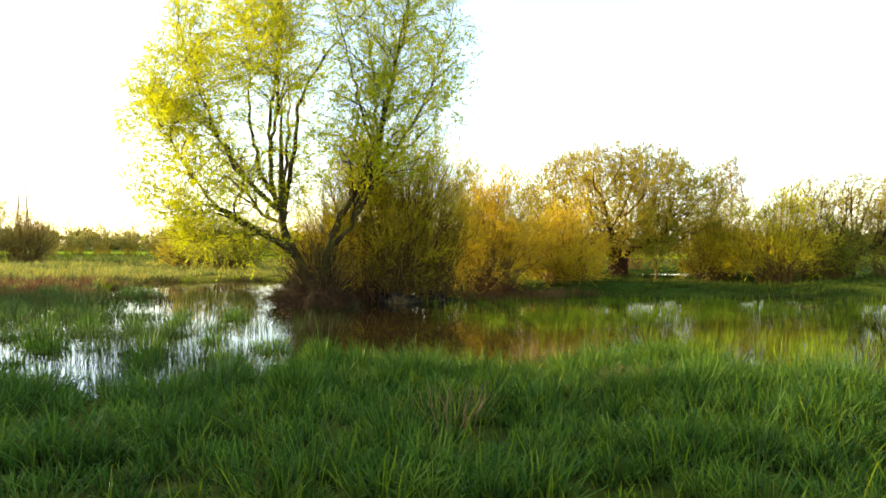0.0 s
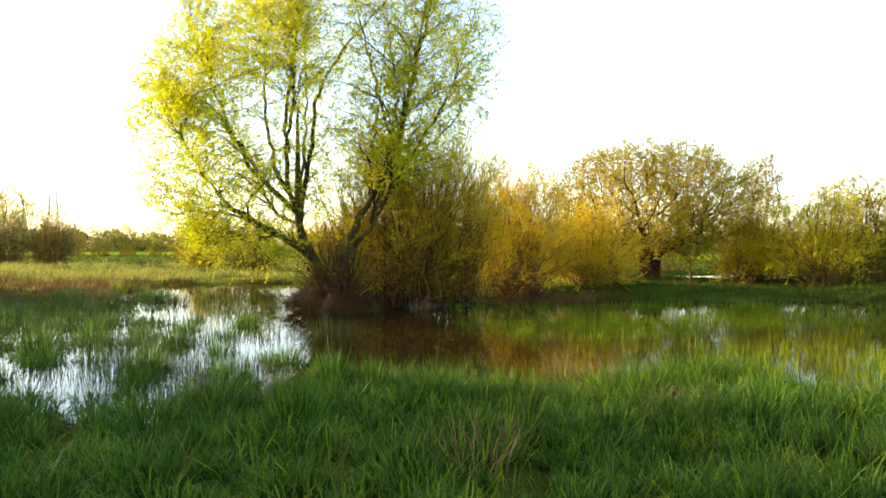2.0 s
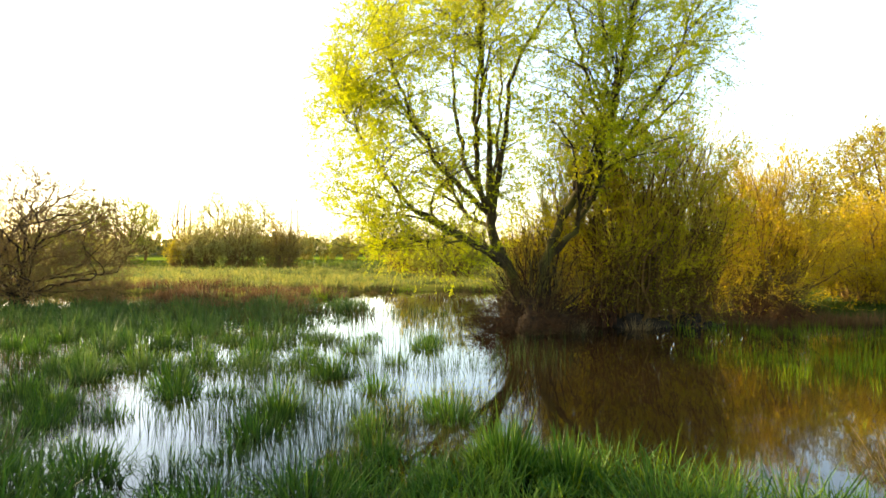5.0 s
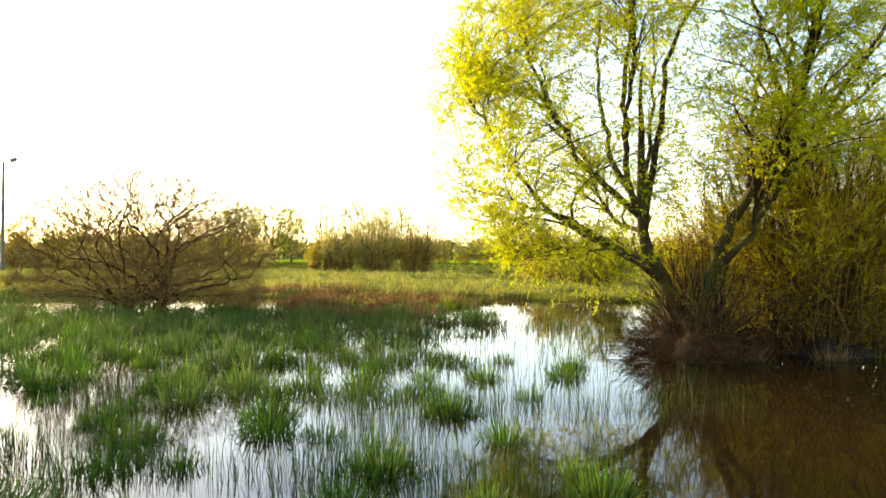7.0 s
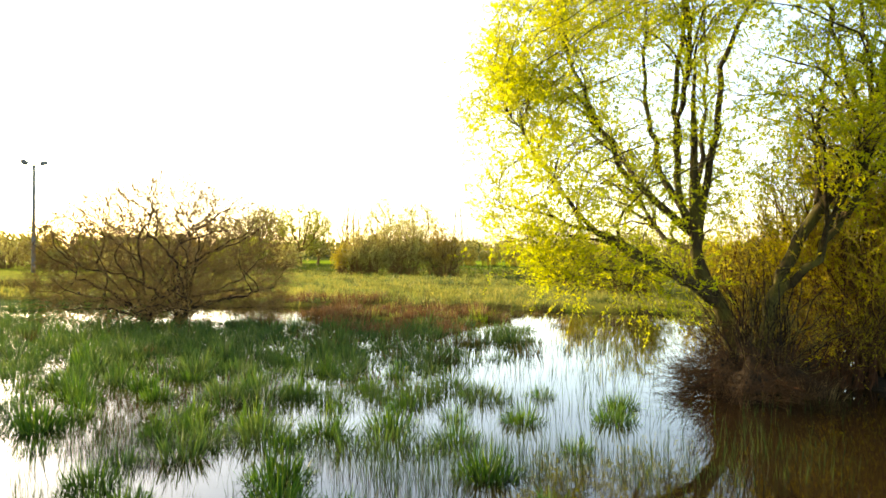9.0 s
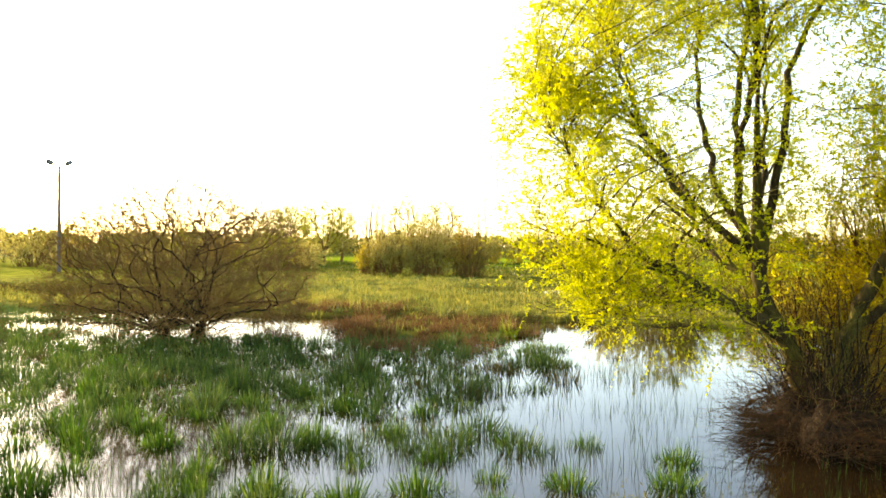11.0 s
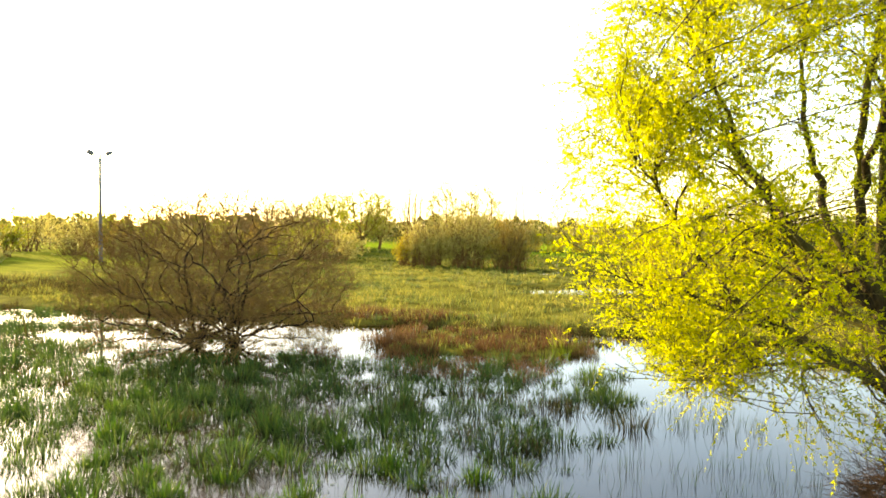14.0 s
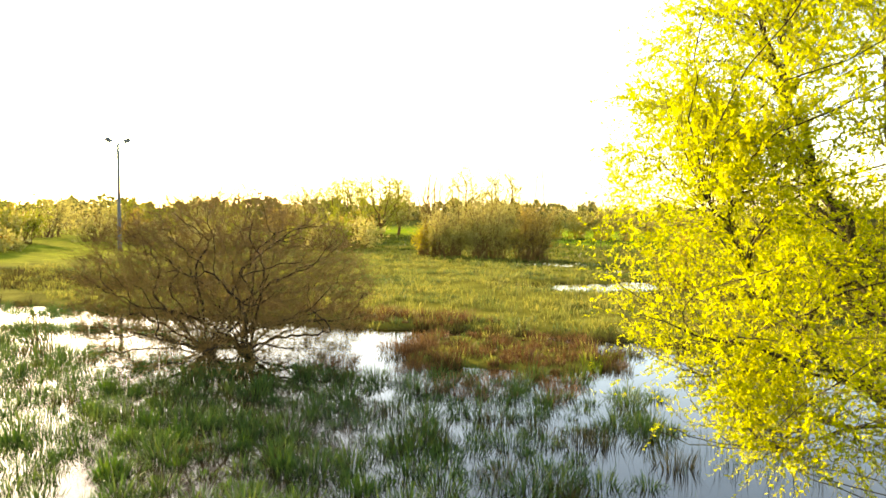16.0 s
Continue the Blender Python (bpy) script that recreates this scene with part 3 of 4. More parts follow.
    for k in range(len(limbs)):
        pts, rad = axes[k]
        q, tq, lq = Quads(), Quads(), Quads()
        q.tubes((pts - off)[None], rad[None], 12)
        second = boughs[k]
        for br, r in second:
            q.tubes((br - off)[None], r[None], 6)
        third = [(pts[len(pts) // 2:], rad[len(pts) // 2:])] + second
        starts, ways, lens = [], [], []
        for br, r in third:
            n3 = max(5, int(7.0 * np.linalg.norm(np.diff(br, axis=0), axis=1).sum()))
            for f in rng.uniform(0.12, 1.0, n3):
                i = min(int(f * (len(br) - 1)), len(br) - 2)
                g = f * (len(br) - 1) - i
                base = br[i] * (1 - g) + br[i + 1] * g
                way = swing(unit(br[i + 1] - br[i]), 20, 58, 1)[0]
                tw = grow(base, unit(way + np.array([0, 0, 0.1])), rng.uniform(0.45, 1.3), 0.2, 0.09, 4)
                if len(tw) > 2:
                    tq.tubes((tw - off)[None], np.linspace(min(0.0065, r[i] * 0.6), 0.0025, len(tw))[None], 3)
                    end = tw[-1]
                    full = 0.36 + 0.64 * float(sstep(0.40, 0.85, inside(end)))
                    full *= 0.48 + 0.52 * float(sstep(-0.35, 0.30, wave(end[0] + 0.7 * end[2], end[1] - 0.6 * end[2], 2.1, 3.0)))
                    full *= 1 - 0.10 * float(sstep(-4.2, -2.0, end[0]))
                    full *= 1 - 0.45 * float(sstep(2.9, 2.2, end[2]))
                    full *= 1 - 0.55 * float(sstep(-6.4, -7.6, end[0]) * sstep(2.5, 3.0, end[2]) * sstep(5.4, 4.2, end[2]))
                    for _ in range(int((9.2 + 3.4 * float(sstep(3.6, 5.0, end[2]))) * full + rng.random())):
                        j = rng.integers(1, len(tw))
                        starts.append(tw[j])
                        ways.append(swing(unit(tw[j] - tw[j - 1]), 10, 55, 1)[0])
                        lens.append(rng.uniform(0.22, 0.6))
        st, wy, ln = np.array(starts).reshape(-1, 3) - off, np.array(ways).reshape(-1, 3), np.array(lens)
        shoots(tq, lq, st, wy, ln, 0.0022, 16, 0.055, rng, 0.3, 0.185, 0.75, 1.0, 2)
        limb = part("trunk" if k in (0, 5) else "limb", q.mesh("limb", BARK, True), tree)
        part("brushwood", tq.mesh("brushwood", TWIG_WILLOW, True), limb, "fine olive-brown twigs", "stuff")
        part("foliage", lq.mesh("foliage", LEAF_WILLOW), limb, "narrow yellow-green spring leaves", "stuff")
    swollen_foot(tree, (0.0, 0.1, 0.1), (0.92, 0.66, 0.85), 2.6)
    # a tangle of dead twigs that slopes from the trunk down to the water
    q = Quads()
    k = 2100
    a = rng.uniform(0, 2 * np.pi, k)
    r = np.sqrt(rng.random(k)) * np.where(np.cos(a) < 0, 1.05, 1.15)
    z0 = rng.uniform(0.0, 1.0, k) * 1.7 * np.clip(1 - r / 1.2, 0.02, 1)
    at0 = np.stack([-3.95 + np.cos(a) * r, 20.25 + np.sin(a) * r * np.where(np.sin(a) < 0, 1.5, 0.7), z0], -1) - off
    w = unit(np.stack([np.cos(a), np.sin(a) * 0.7, rng.uniform(-0.5, 0.8, k)], -1) + rng.normal(size=(k, 3)) * 0.5)
    w[:, 2] = np.where(at0[:, 2] < 0.3, np.abs(w[:, 2]), w[:, 2])
    shoots(q, None, at0, w, rng.uniform(0.25, 0.85, k), 0.005, 0, 0, rng, 0.15)
    part("dead_brush", q.mesh("dead_brush", TWIG_RUST, True), tree, "tangle of red-brown dead twigs at the foot", "stuff")
    for far, side, z0, z1, thick in ((-1.0, -0.5, 0.30, 0.34, 0.05), (-0.95, -0.8, 0.22, 0.10, 0.06), (-0.95, 0.25, 0.40, 0.62, 0.035), (0.9, -0.7, 0.2, 0.25, 0.05)):
        q = Quads()
        line = resample([(-0.1, 0.0, z0), (far * 0.5, side * 0.4, z0 + 0.08), (far, side, z1)], 0.12)
        line[1:] += rng.normal(size=line[1:].shape) * 0.02
        q.tubes(line[None], np.linspace(thick, thick * 0.45, len(line))[None], 8)
        part("dead_branch", q.mesh("dead_branch", BARK_RED, True), tree, "broken dead branch reaching out over the water")
    return tree


# ---- shrubs ----
def shrub(name, x, y, z, width, depth, height, stems, twigs, leaves, size, wood_mat, twig_mat, leaf_mat, label, seed, category="shrub",
          group="", spread=1.0, foot=0.3, thick=0.035, long=0.9, up=0.35, low=0.12, spare=1.0, fat=0.17, clump=2.2):
    """A many-stemmed willow shrub: curved stems that fan out from the foot to a domed skin, with twigs and leaves."""
    rng = np.random.default_rng(seed)
    top = empty(name, x, y, z, label, category, group)
    k, n = stems, 7
    a = rng.uniform(0, 2 * np.pi, k)
    tilt = np.arccos(1 - rng.random(k) * (1 - math.cos(radians(84 * spread))))
    reach = rng.uniform(0.72, 1.04, k)
    end = np.stack([np.cos(a) * np.sin(tilt) * width / 2, np.sin(a) * np.sin(tilt) * depth / 2, low * height + (1 - low) * height * np.cos(tilt)], -1) * reach[:, None]
    start = np.stack([np.cos(a) * foot * rng.random(k) * width / 2, np.sin(a) * foot * rng.random(k) * depth / 2, np.full(k, -0.15)], -1)
    s = np.linspace(0, 1, n)[None, :, None]
    knee = start * 0.4 + end * np.array([0.42, 0.42, 0.6])
    pts = start[:, None] * (1 - s) ** 2 + 2 * knee[:, None] * s * (1 - s) + end[:, None] * s ** 2
    pts[:, 1:] += rng.normal(size=(k, n - 1, 3)) * 0.02 * height
    rad = thick * rng.uniform(0.5, 1.2, (k, 1)) * np.linspace(1, 0.22, n)[None]
    wq = Quads()
    wq.tubes(pts, rad, 5)
    part("stem_clump", wq.mesh("stem_clump", wood_mat, True), top, kind="stuff")
    # side branches, then twigs
    m = k * 5
    who, f = rng.integers(0, k, m), rng.uniform(0.25, 0.95, m) * (n - 1)
    i = np.minimum(f.astype(int), n - 2)
    fr = (f - i)[:, None]
    bat = pts[who, i] * (1 - fr) + pts[who, i + 1] * fr
    bw = unit(unit(pts[who, i + 1] - pts[who, i]) + rng.normal(size=(m, 3)) * 0.55 + np.array([0, 0, up * 0.5]))
    bl = rng.uniform(0.10, 0.28, m) * height
    tq, lq = Quads(), Quads()
    shoots(tq, lq, bat, bw, bl, thick * 0.22, 0, 0, rng)
    m2 = twigs
    pick, g = rng.integers(0, m, m2), rng.uniform(0.2, 1.0, m2)[:, None]
    tat = bat[pick] + bw[pick] * bl[pick][:, None] * g
    full = sstep(-0.45, 0.25, wave(tat[:, 0] + 0.6 * tat[:, 2], tat[:, 1] - 0.7 * tat[:, 2], clump, seed))
    keep = rng.random(m2) < 0.25 + 0.75 * full
    tat, pick = tat[keep], pick[keep]
    m2 = len(pick)
    tw = unit(bw[pick] + rng.normal(size=(m2, 3)) * 0.6 + np.array([0, 0, up]))
    shoots(tq if math.hypot(x, y) < 75 else None, lq, tat, tw, rng.uniform(0.35, 1.0, m2) * long, thick * 0.11 + 0.0015, leaves, size * 1.35, rng, 0.06, fat, 0.5, spare, 2)
    part("brushwood", tq.mesh("brushwood", twig_mat, True), top, kind="stuff")
    if leaves:
        part("foliage", lq.mesh("foliage", leaf_mat), top, kind="stuff")
    return top


# ---- single-trunked trees ----
def crown_tree(name, x, y, z, height, width, trunk_h, trunk_r, goals_n, step, twigs, leaves, size, bark, twig_mat, leaf_mat, label, seed,
               long=0.6, group="", rise=0.16, flat=1.0, spare=1.0, tip=0.012, limb=1.0):
    rng = np.random.default_rng(seed)
    top = empty(name, x, y, z, label, "tree", group)
    lean = rng.normal(size=2) * 0.06 * trunk_h
    limbs = [(-1, [(0, 0, -0.2), (lean[0] * 0.5, lean[1] * 0.5, trunk_h * 0.6), (lean[0], lean[1], trunk_h)])]
    for k in range(6):
        a = k * 2 * math.pi / 6 + rng.uniform(-0.4, 0.4)
        r, h = width * 0.22, height * rng.uniform(0.12, 0.24)
        limbs.append((0, [(lean[0], lean[1], trunk_h), (lean[0] + math.cos(a) * r * 0.5, lean[1] + math.sin(a) * r * 0.5, trunk_h + h * 0.6), (lean[0] + math.cos(a) * r, lean[1] + math.sin(a) * r, trunk_h + h)]))
    cz = (height + trunk_h * 0.8) / 2
    goals = shell_points(goals_n, (0, 0, cz), (width / 2, width / 2 * flat, height - cz), rng, 0.25, trunk_h * 0.7)
    pos, par, stem = skeleton(limbs, goals, step, step * 7, step * 1.25, rng, up=rise, turns=60)
    rad, kids = thickness(pos, par, tip, 2.4)
    rad = tip * (rad / tip) ** (math.log(trunk_r / tip) / math.log(rad[0] / tip))
    rad = np.where(stem > 0, np.maximum(rad * limb, np.minimum(rad, tip)), rad)
    lines = chains(pos, par, rad, kids)
    q, tq, lq = Quads(), Quads(), Quads()
    wood(q, [l for l in lines if rad[l[1]] > tip * 1.6], pos, rad)
    wood(tq, [l for l in lines if rad[l[1]] <= tip * 1.6], pos, rad)
    part("trunk", q.mesh("trunk", bark, True), top)
    thin = np.where(rad < tip * 2.2)[0]
    thin = thin[par[thin] >= 0]
    pick = rng.choice(thin, twigs)
    way = unit(pos[pick] - pos[par[pick]])
    w = unit(way * 0.7 + rng.normal(size=way.shape) * 0.55 + np.array([0, 0, 0.3]))
    shoots(tq if math.hypot(x, y) < 60 else None, lq, pos[pick], w, rng.uniform(0.4, 1.0, twigs) * long, tip * 0.45, leaves, size * 1.3, rng, 0.05, 0.15, 0.6, spare, 2)
    part("brushwood", tq.mesh("brushwood", twig_mat, True), top, kind="stuff")
    if leaves:
        part("foliage", lq.mesh("foliage", leaf_mat), top, kind="stuff")
    return top


great_willow()

# unseen willows added west of the view to keep low sun off the foreground
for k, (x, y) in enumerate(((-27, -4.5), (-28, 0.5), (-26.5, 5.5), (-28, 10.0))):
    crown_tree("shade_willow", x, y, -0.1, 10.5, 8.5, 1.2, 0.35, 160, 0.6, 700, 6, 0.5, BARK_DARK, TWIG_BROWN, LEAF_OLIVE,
               "unseen tall olive willow added to shade the foreground", 500 + k, long=1.0, tip=0.02, group="willows beside the flood")

shrub("willow_shrub", -3.75, 20.35, -0.1, 2.9, 1.6, 2.6, 90, 700, 0, 0.045, BARK_DARK, TWIG_WILLOW, LEAF_UNDER,
      "young dark shoots sprouting round the foot of the great willow", 63, spread=0.85, foot=0.45, thick=0.026, long=0.5)
shrub("willow_shrub", -3.9, 22.3, -0.1, 2.6, 1.8, 3.3, 80, 2600, 5, 0.045, BARK_RED, TWIG_BROWN, LEAF_OLIVE,
      "amber willow shoots with reddish stems close behind the great willow", 48, spread=0.85, foot=0.5, thick=0.022, long=0.6, fat=0.17)
shrub("willow_shrub", -2.55, 21.3, -0.1, 2.5, 1.5, 2.9, 80, 2600, 5, 0.045, BARK_RED, TWIG_BROWN, LEAF_OLIVE,
      "amber willow shoots with reddish stems rising from the flood", 49, spread=0.9, foot=0.5, thick=0.022, long=0.6, fat=0.17)
swollen_foot(shrub("willow_shrub", -1.7, 22.0, -0.1, 5.2, 3.6, 6.3, 120, 5400, 9, 0.050, TWIG_BROWN, TWIG_GOLD, LEAF_UNDER,
      "dense olive-green willow shrub rising from flood water beside the great willow", 21, spread=0.82, foot=0.22, thick=0.042, long=0.75, clump=3.0), (0.0, -0.2, 0.1), (0.9, 0.6, 0.4), 2.1)
shrub("willow_shrub", -2.9, 22.5, -0.1, 3.9, 2.4, 5.5, 70, 3800, 9, 0.050, TWIG_BROWN, TWIG_OLIVE, LEAF_UNDER,
      "yellow-green willow shrub close behind the great willow", 38, spread=0.85, foot=0.25, thick=0.035, long=0.75, clump=3.0)
shrub("willow_shrub", -0.3, 22.9, 0.0, 3.8, 2.6, 5.7, 80, 3700, 9, 0.050, TWIG_BROWN, TWIG_GOLD, LEAF_UNDER,
      "upright olive-green willow shrub between the great willow and the golden ones", 62, spread=0.8, foot=0.25, thick=0.035, long=0.75, clump=3.0)
swollen_foot(shrub("willow_shrub", -0.4, 22.6, -0.1, 3.6, 3.0, 3.0, 80, 2600, 4, 0.05, TWIG_BROWN, TWIG_BROWN, LEAF_OLIVE,
      "low straw-brown willow shoots at the water's edge", 26, spread=1.0, foot=0.5, thick=0.02, long=0.7, fat=0.18), (0.0, -0.3, 0.05), (1.0, 0.5, 0.35), 1.7)
shrub("golden_willow", 1.75, 25.4, 0.3, 4.9, 3.8, 4.5, 130, 10500, 4, 0.060, TWIG_SALLOW, TWIG_GOLD, LEAF_GOLD,
      "bright golden willow shrub on the bank lit by low sun", 22, spread=1.03, foot=0.35, thick=0.036, long=0.8, fat=0.2, low=0.05, clump=3.0)
shrub("golden_willow", 4.9, 27.2, 0.34, 4.2, 3.2, 3.2, 90, 6500, 4, 0.060, TWIG_SALLOW, TWIG_GOLD, LEAF_GOLD,
      "low golden willow shrub with fine twigs on the bank", 23, spread=1.03, foot=0.4, thick=0.034, long=0.7, fat=0.2, low=0.05, clump=3.0)
shrub("dead_brush", 1.2, 23.6, 0.0, 4.6, 1.6, 1.0, 120, 1500, 0, 0.05, BARK_RED, TWIG_RUST, LEAF_BUD,
      "low tangle of red-brown dead stems along the water's edge", 61, spread=1.06, foot=0.8, thick=0.012, long=0.5, low=0.05)
crown_tree("pollard_willow", 8.3, 31.9, 0.38, 6.3, 9.4, 0.85, 0.46, 2400, 0.27, 11000, 5, 0.10, BARK_RED, TWIG_BROWN, LEAF_OLIVE,
           "broad pollard willow with a stout dark red-brown trunk and olive crown", 31, long=0.7, tip=0.009, limb=0.8)
crown_tree("young_tree", 9.4, 29.8, 0.38, 3.5, 1.8, 0.7, 0.045, 160, 0.2, 1100, 7, 0.085, TWIG_BROWN, TWIG_OLIVE, LEAF_LIME,
           "slender young tree with fresh green leaves on the bank", 32, long=0.4, tip=0.006)
BANK_SHRUBS = [
    # x, y, width, height, stems, twigs, leaf, twig, seed, what it looks like
    (12.9, 31.2, 4.2, 3.9, 80, 4200, LEAF_AMBER, TWIG_OLIVE, 24, "olive and straw-coloured willow shrub on the bank"),
    (11.7, 30.0, 2.4, 2.2, 50, 1800, LEAF_GOLD, TWIG_GOLD, 27, "low golden willow shrub beneath taller olive ones"),
    (14.2, 28.6, 4.2, 3.8, 90, 4600, LEAF_UNDER, TWIG_GOLD, 25, "rounded yellow-green willow shrub on the bank"),
    (16.6, 29.4, 3.6, 2.8, 60, 2600, LEAF_LIME, TWIG_BROWN, 28, "dark olive willow shrub on the bank"),
    (21.0, 31.0, 5.0, 4.0, 70, 2600, LEAF_OLIVE, TWIG_BROWN, 29, "dark olive willow shrub on the bank"),
    (3.6, 32.5, 5.2, 5.0, 70, 2800, LEAF_LIME, TWIG_OLIVE, 30, "olive willow shrub behind the golden ones"),
    (5.6, 36.5, 5.0, 3.8, 60, 2200, LEAF_OLIVE, TWIG_BROWN, 35, "olive willow shrub behind the pollard"),
    (15.5, 40.5, 6.0, 4.6, 60, 2600, LEAF_OLIVE, TWIG_OLIVE, 36, "olive willow shrub at the back of the bank"),
    (8.6, 40.5, 6.0, 4.0, 50, 2000, LEAF_OLIVE, TWIG_BROWN, 39, "olive willow shrub beyond the pool"),
    (12.6, 43.0, 7.0, 4.6, 50, 2000, LEAF_OLIVE, TWIG_OLIVE, 40, "olive willow shrub beyond the pool"),
    (23.5, 41.0, 7.0, 5.8, 70, 2600, LEAF_OLIVE, TWIG_BROWN, 37, "tall brown willow shrub at the back of the bank"),
]
for x, y, w, h, st, tw, lm, tm, sd, what in BANK_SHRUBS:
    shrub("willow_shrub", x, y, 0.35, w, w * 0.85, h, st, int(tw * (0.8 if y < 32 else 0.5)), 5, 0.078 if y < 32 else 0.10, TWIG_BROWN, tm, lm, what, sd, spread=1.0, foot=0.4, thick=0.028, group="bank shrubs")
crown_tree("dark_willow", 18.9, 31.5, 0.38, 4.9, 7.8, 0.8, 0.30, 1300, 0.3, 5600, 6, 0.066, BARK_DARK, TWIG_BROWN, LEAF_OLIVE,
           "dark wide willow with bare tangled branches on the bank", 33, long=0.8, tip=0.009)
crown_tree("bare_poplar", 19.4, 46.0, 0.3, 7.7, 2.9, 1.2, 0.14, 300, 0.35, 2200, 3, 0.11, TWIG_BROWN, TWIG_BROWN, LEAF_BUD,
           "tall pale poplar still almost bare", 34, long=1.0, rise=0.6)

# ---- the bare spreading bush in the water ----
def water_bush():
    rng = np.random.default_rng(51)
    top = empty("sallow_bush", -23.3, 21.6, -0.05, "wide bare brown sallow bush with arching limbs standing in flood water", "shrub")
    feet = [(-0.75, -0.45), (0.1, 0.35), (0.8, 0.15), (-0.15, -0.65)]
    limbs = []
    for k in range(40):
        a = k * 2.399 + rng.uniform(-0.25, 0.25)
        c, s = math.cos(a), math.sin(a)
        f = ((k % 5) / 4) ** 1.3
        r, high = 4.1 - 2.6 * f + rng.uniform(-0.4, 0.4), 0.35 + 3.2 * f
        fx, fy = feet[k % 4]
        limbs.append((-1, [(fx, fy, -0.25), (fx + c * 0.15, fy + s * 0.15, 0.12 + 0.35 * f), (fx + c * r * 0.38, fy + s * r * 0.38, 0.42 + high * 0.30 + rng.uniform(-0.1, 0.2)),
                           (fx + c * r * 0.75, fy + s * r * 0.75, 0.35 + high * 0.72 + rng.uniform(-0.15, 0.2)), (c * r, s * r, 0.25 + high)]))
    goals = shell_points(5600, (0, 0, 2.0), (4.5, 4.5, 3.35), rng, 0.15, 0.25)
    pos, par, stem = skeleton(limbs, goals, 0.21, 2.0, 0.25, rng, up=0.06, turns=70, wobble=0.3)
    rad, kids = thickness(pos, par, 0.0068, 2.3, 0.12)
    lines = chains(pos, par, rad, kids)
    groups = {}
    for line in lines:
        groups.setdefault(stem[line[-1]] if rad[line[1]] > 0.016 else -1, []).append(line)
    tq, lq = Quads(), Quads()
    for key in sorted(groups):
        if key < 0:
            wood(tq, groups[key], pos, rad)
        else:
            q = Quads()
            wood(q, groups[key], pos, rad)
            part("limb", q.mesh("limb", BARK_SALLOW, True), top)
    thin = np.where((rad < 0.014) & (par >= 0))[0]
    way = unit(pos[thin] - pos[par[thin]])
    for short, long in ((0.35, 1.0), (0.35, 0.9), (0.3, 0.8), (0.15, 0.4), (0.15, 0.4)):
        w = unit(way * 0.8 + rng.normal(size=way.shape) * 0.42 + unit(pos[thin] - np.array([0, 0, 0.8])) * 0.4)
        shoots(tq, lq, pos[thin], w, rng.uniform(short, long, len(thin)), 0.0052, 1, 0.03, rng, 0.0, 0.25, 0.7, 0.3, 3)
    part("brushwood", tq.mesh("brushwood", TWIG_SALLOW, True), top, kind="stuff")
    part("foliage", lq.mesh("foliage", LEAF_BUD), top, "small brown-green buds", "stuff")


water_bush()

# ---- shrubs and trees across the meadow ----
MEADOW_SHRUBS = [
    # name, x, y, width, height, stems, twigs, leaf size, leaf, twig, seed, what it looks like
    ("willow_shrub", -13.6, 42.6, 6.2, 4.1, 90, 4400, 0.11, LEAF_LIME, TWIG_OLIVE, 41, "yellow-green willow shrub on the far shore of the flood"),
    ("willow_shrub", -18.0, 46.8, 4.2, 3.6, 60, 2400, 0.11, LEAF_OLIVE, TWIG_OLIVE, 42, "dark olive willow shrub in the meadow"),
    ("willow_shrub", -9.5, 46.0, 5.0, 3.4, 60, 2400, 0.11, LEAF_OLIVE, TWIG_BROWN, 47, "dark olive willow shrub in the meadow"),
    ("round_bush", -44.9, 58.4, 5.6, 5.4, 110, 5200, 0.11, LEAF_HAZED, TWIG_BROWN, 43, "rounded olive willow bush in the meadow"),
    ("round_bush", -41.7, 60.2, 6.6, 6.0, 130, 6500, 0.11, LEAF_HAZED, TWIG_BROWN, 46, "rounded pale bush with upright stems in the meadow"),
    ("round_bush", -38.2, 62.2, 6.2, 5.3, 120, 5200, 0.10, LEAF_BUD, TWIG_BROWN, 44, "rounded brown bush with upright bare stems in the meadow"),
    ("round_bush", -47.0, 57.6, 3.4, 3.4, 60, 1800, 0.10, LEAF_OLIVE, TWIG_BROWN, 45, "small brown bush in the meadow"),
]
for nm, x, y, w, h, st, tw, sz, lm, tm, sd, what in MEADOW_SHRUBS:
    rb = nm == "round_bush"
    shrub(nm, x, y, 0.1, w, w * 0.85, h, st, int(tw * 0.6), 7, sz * 0.92, TWIG_BROWN, TWIG_PALE if rb else tm, lm, what, sd,
          spread=0.9 if rb else 1.0, foot=0.6 if rb else 0.45, thick=0.035 if rb else 0.04, long=0.7 if rb else 0.9, up=0.2 if rb else 0.35, clump=1.6, fat=0.2)
FAR_TREES = [
    # x, y, height, width, sort
    (-78, 82, 10.2, 8.2, 1), (-92, 86, 9.6, 9.0, 1), (-96, 92, 10.6, 9.5, 1), (-84, 92, 9.4, 6.0, 0), (-80, 97, 12.4, 5.6, 2), (-76, 100, 12.2, 7.0, 0), (-70, 102, 11.6, 7.6, 0), (-83, 98, 12.0, 4.6, 2), (-99, 84, 8.8, 8.0, 0),
    (-91, 37, 5.6, 5.5, 1), (-108, 46, 7.0, 6.0, 0), (-92.5, 46, 6.4, 6.0, 0), (-91, 50.5, 6.3, 5.4, 1), (-92, 60, 6.8, 6, 0), (-92, 66, 7.4, 6.4, 1), (-88, 54, 5.8, 6, 1)]
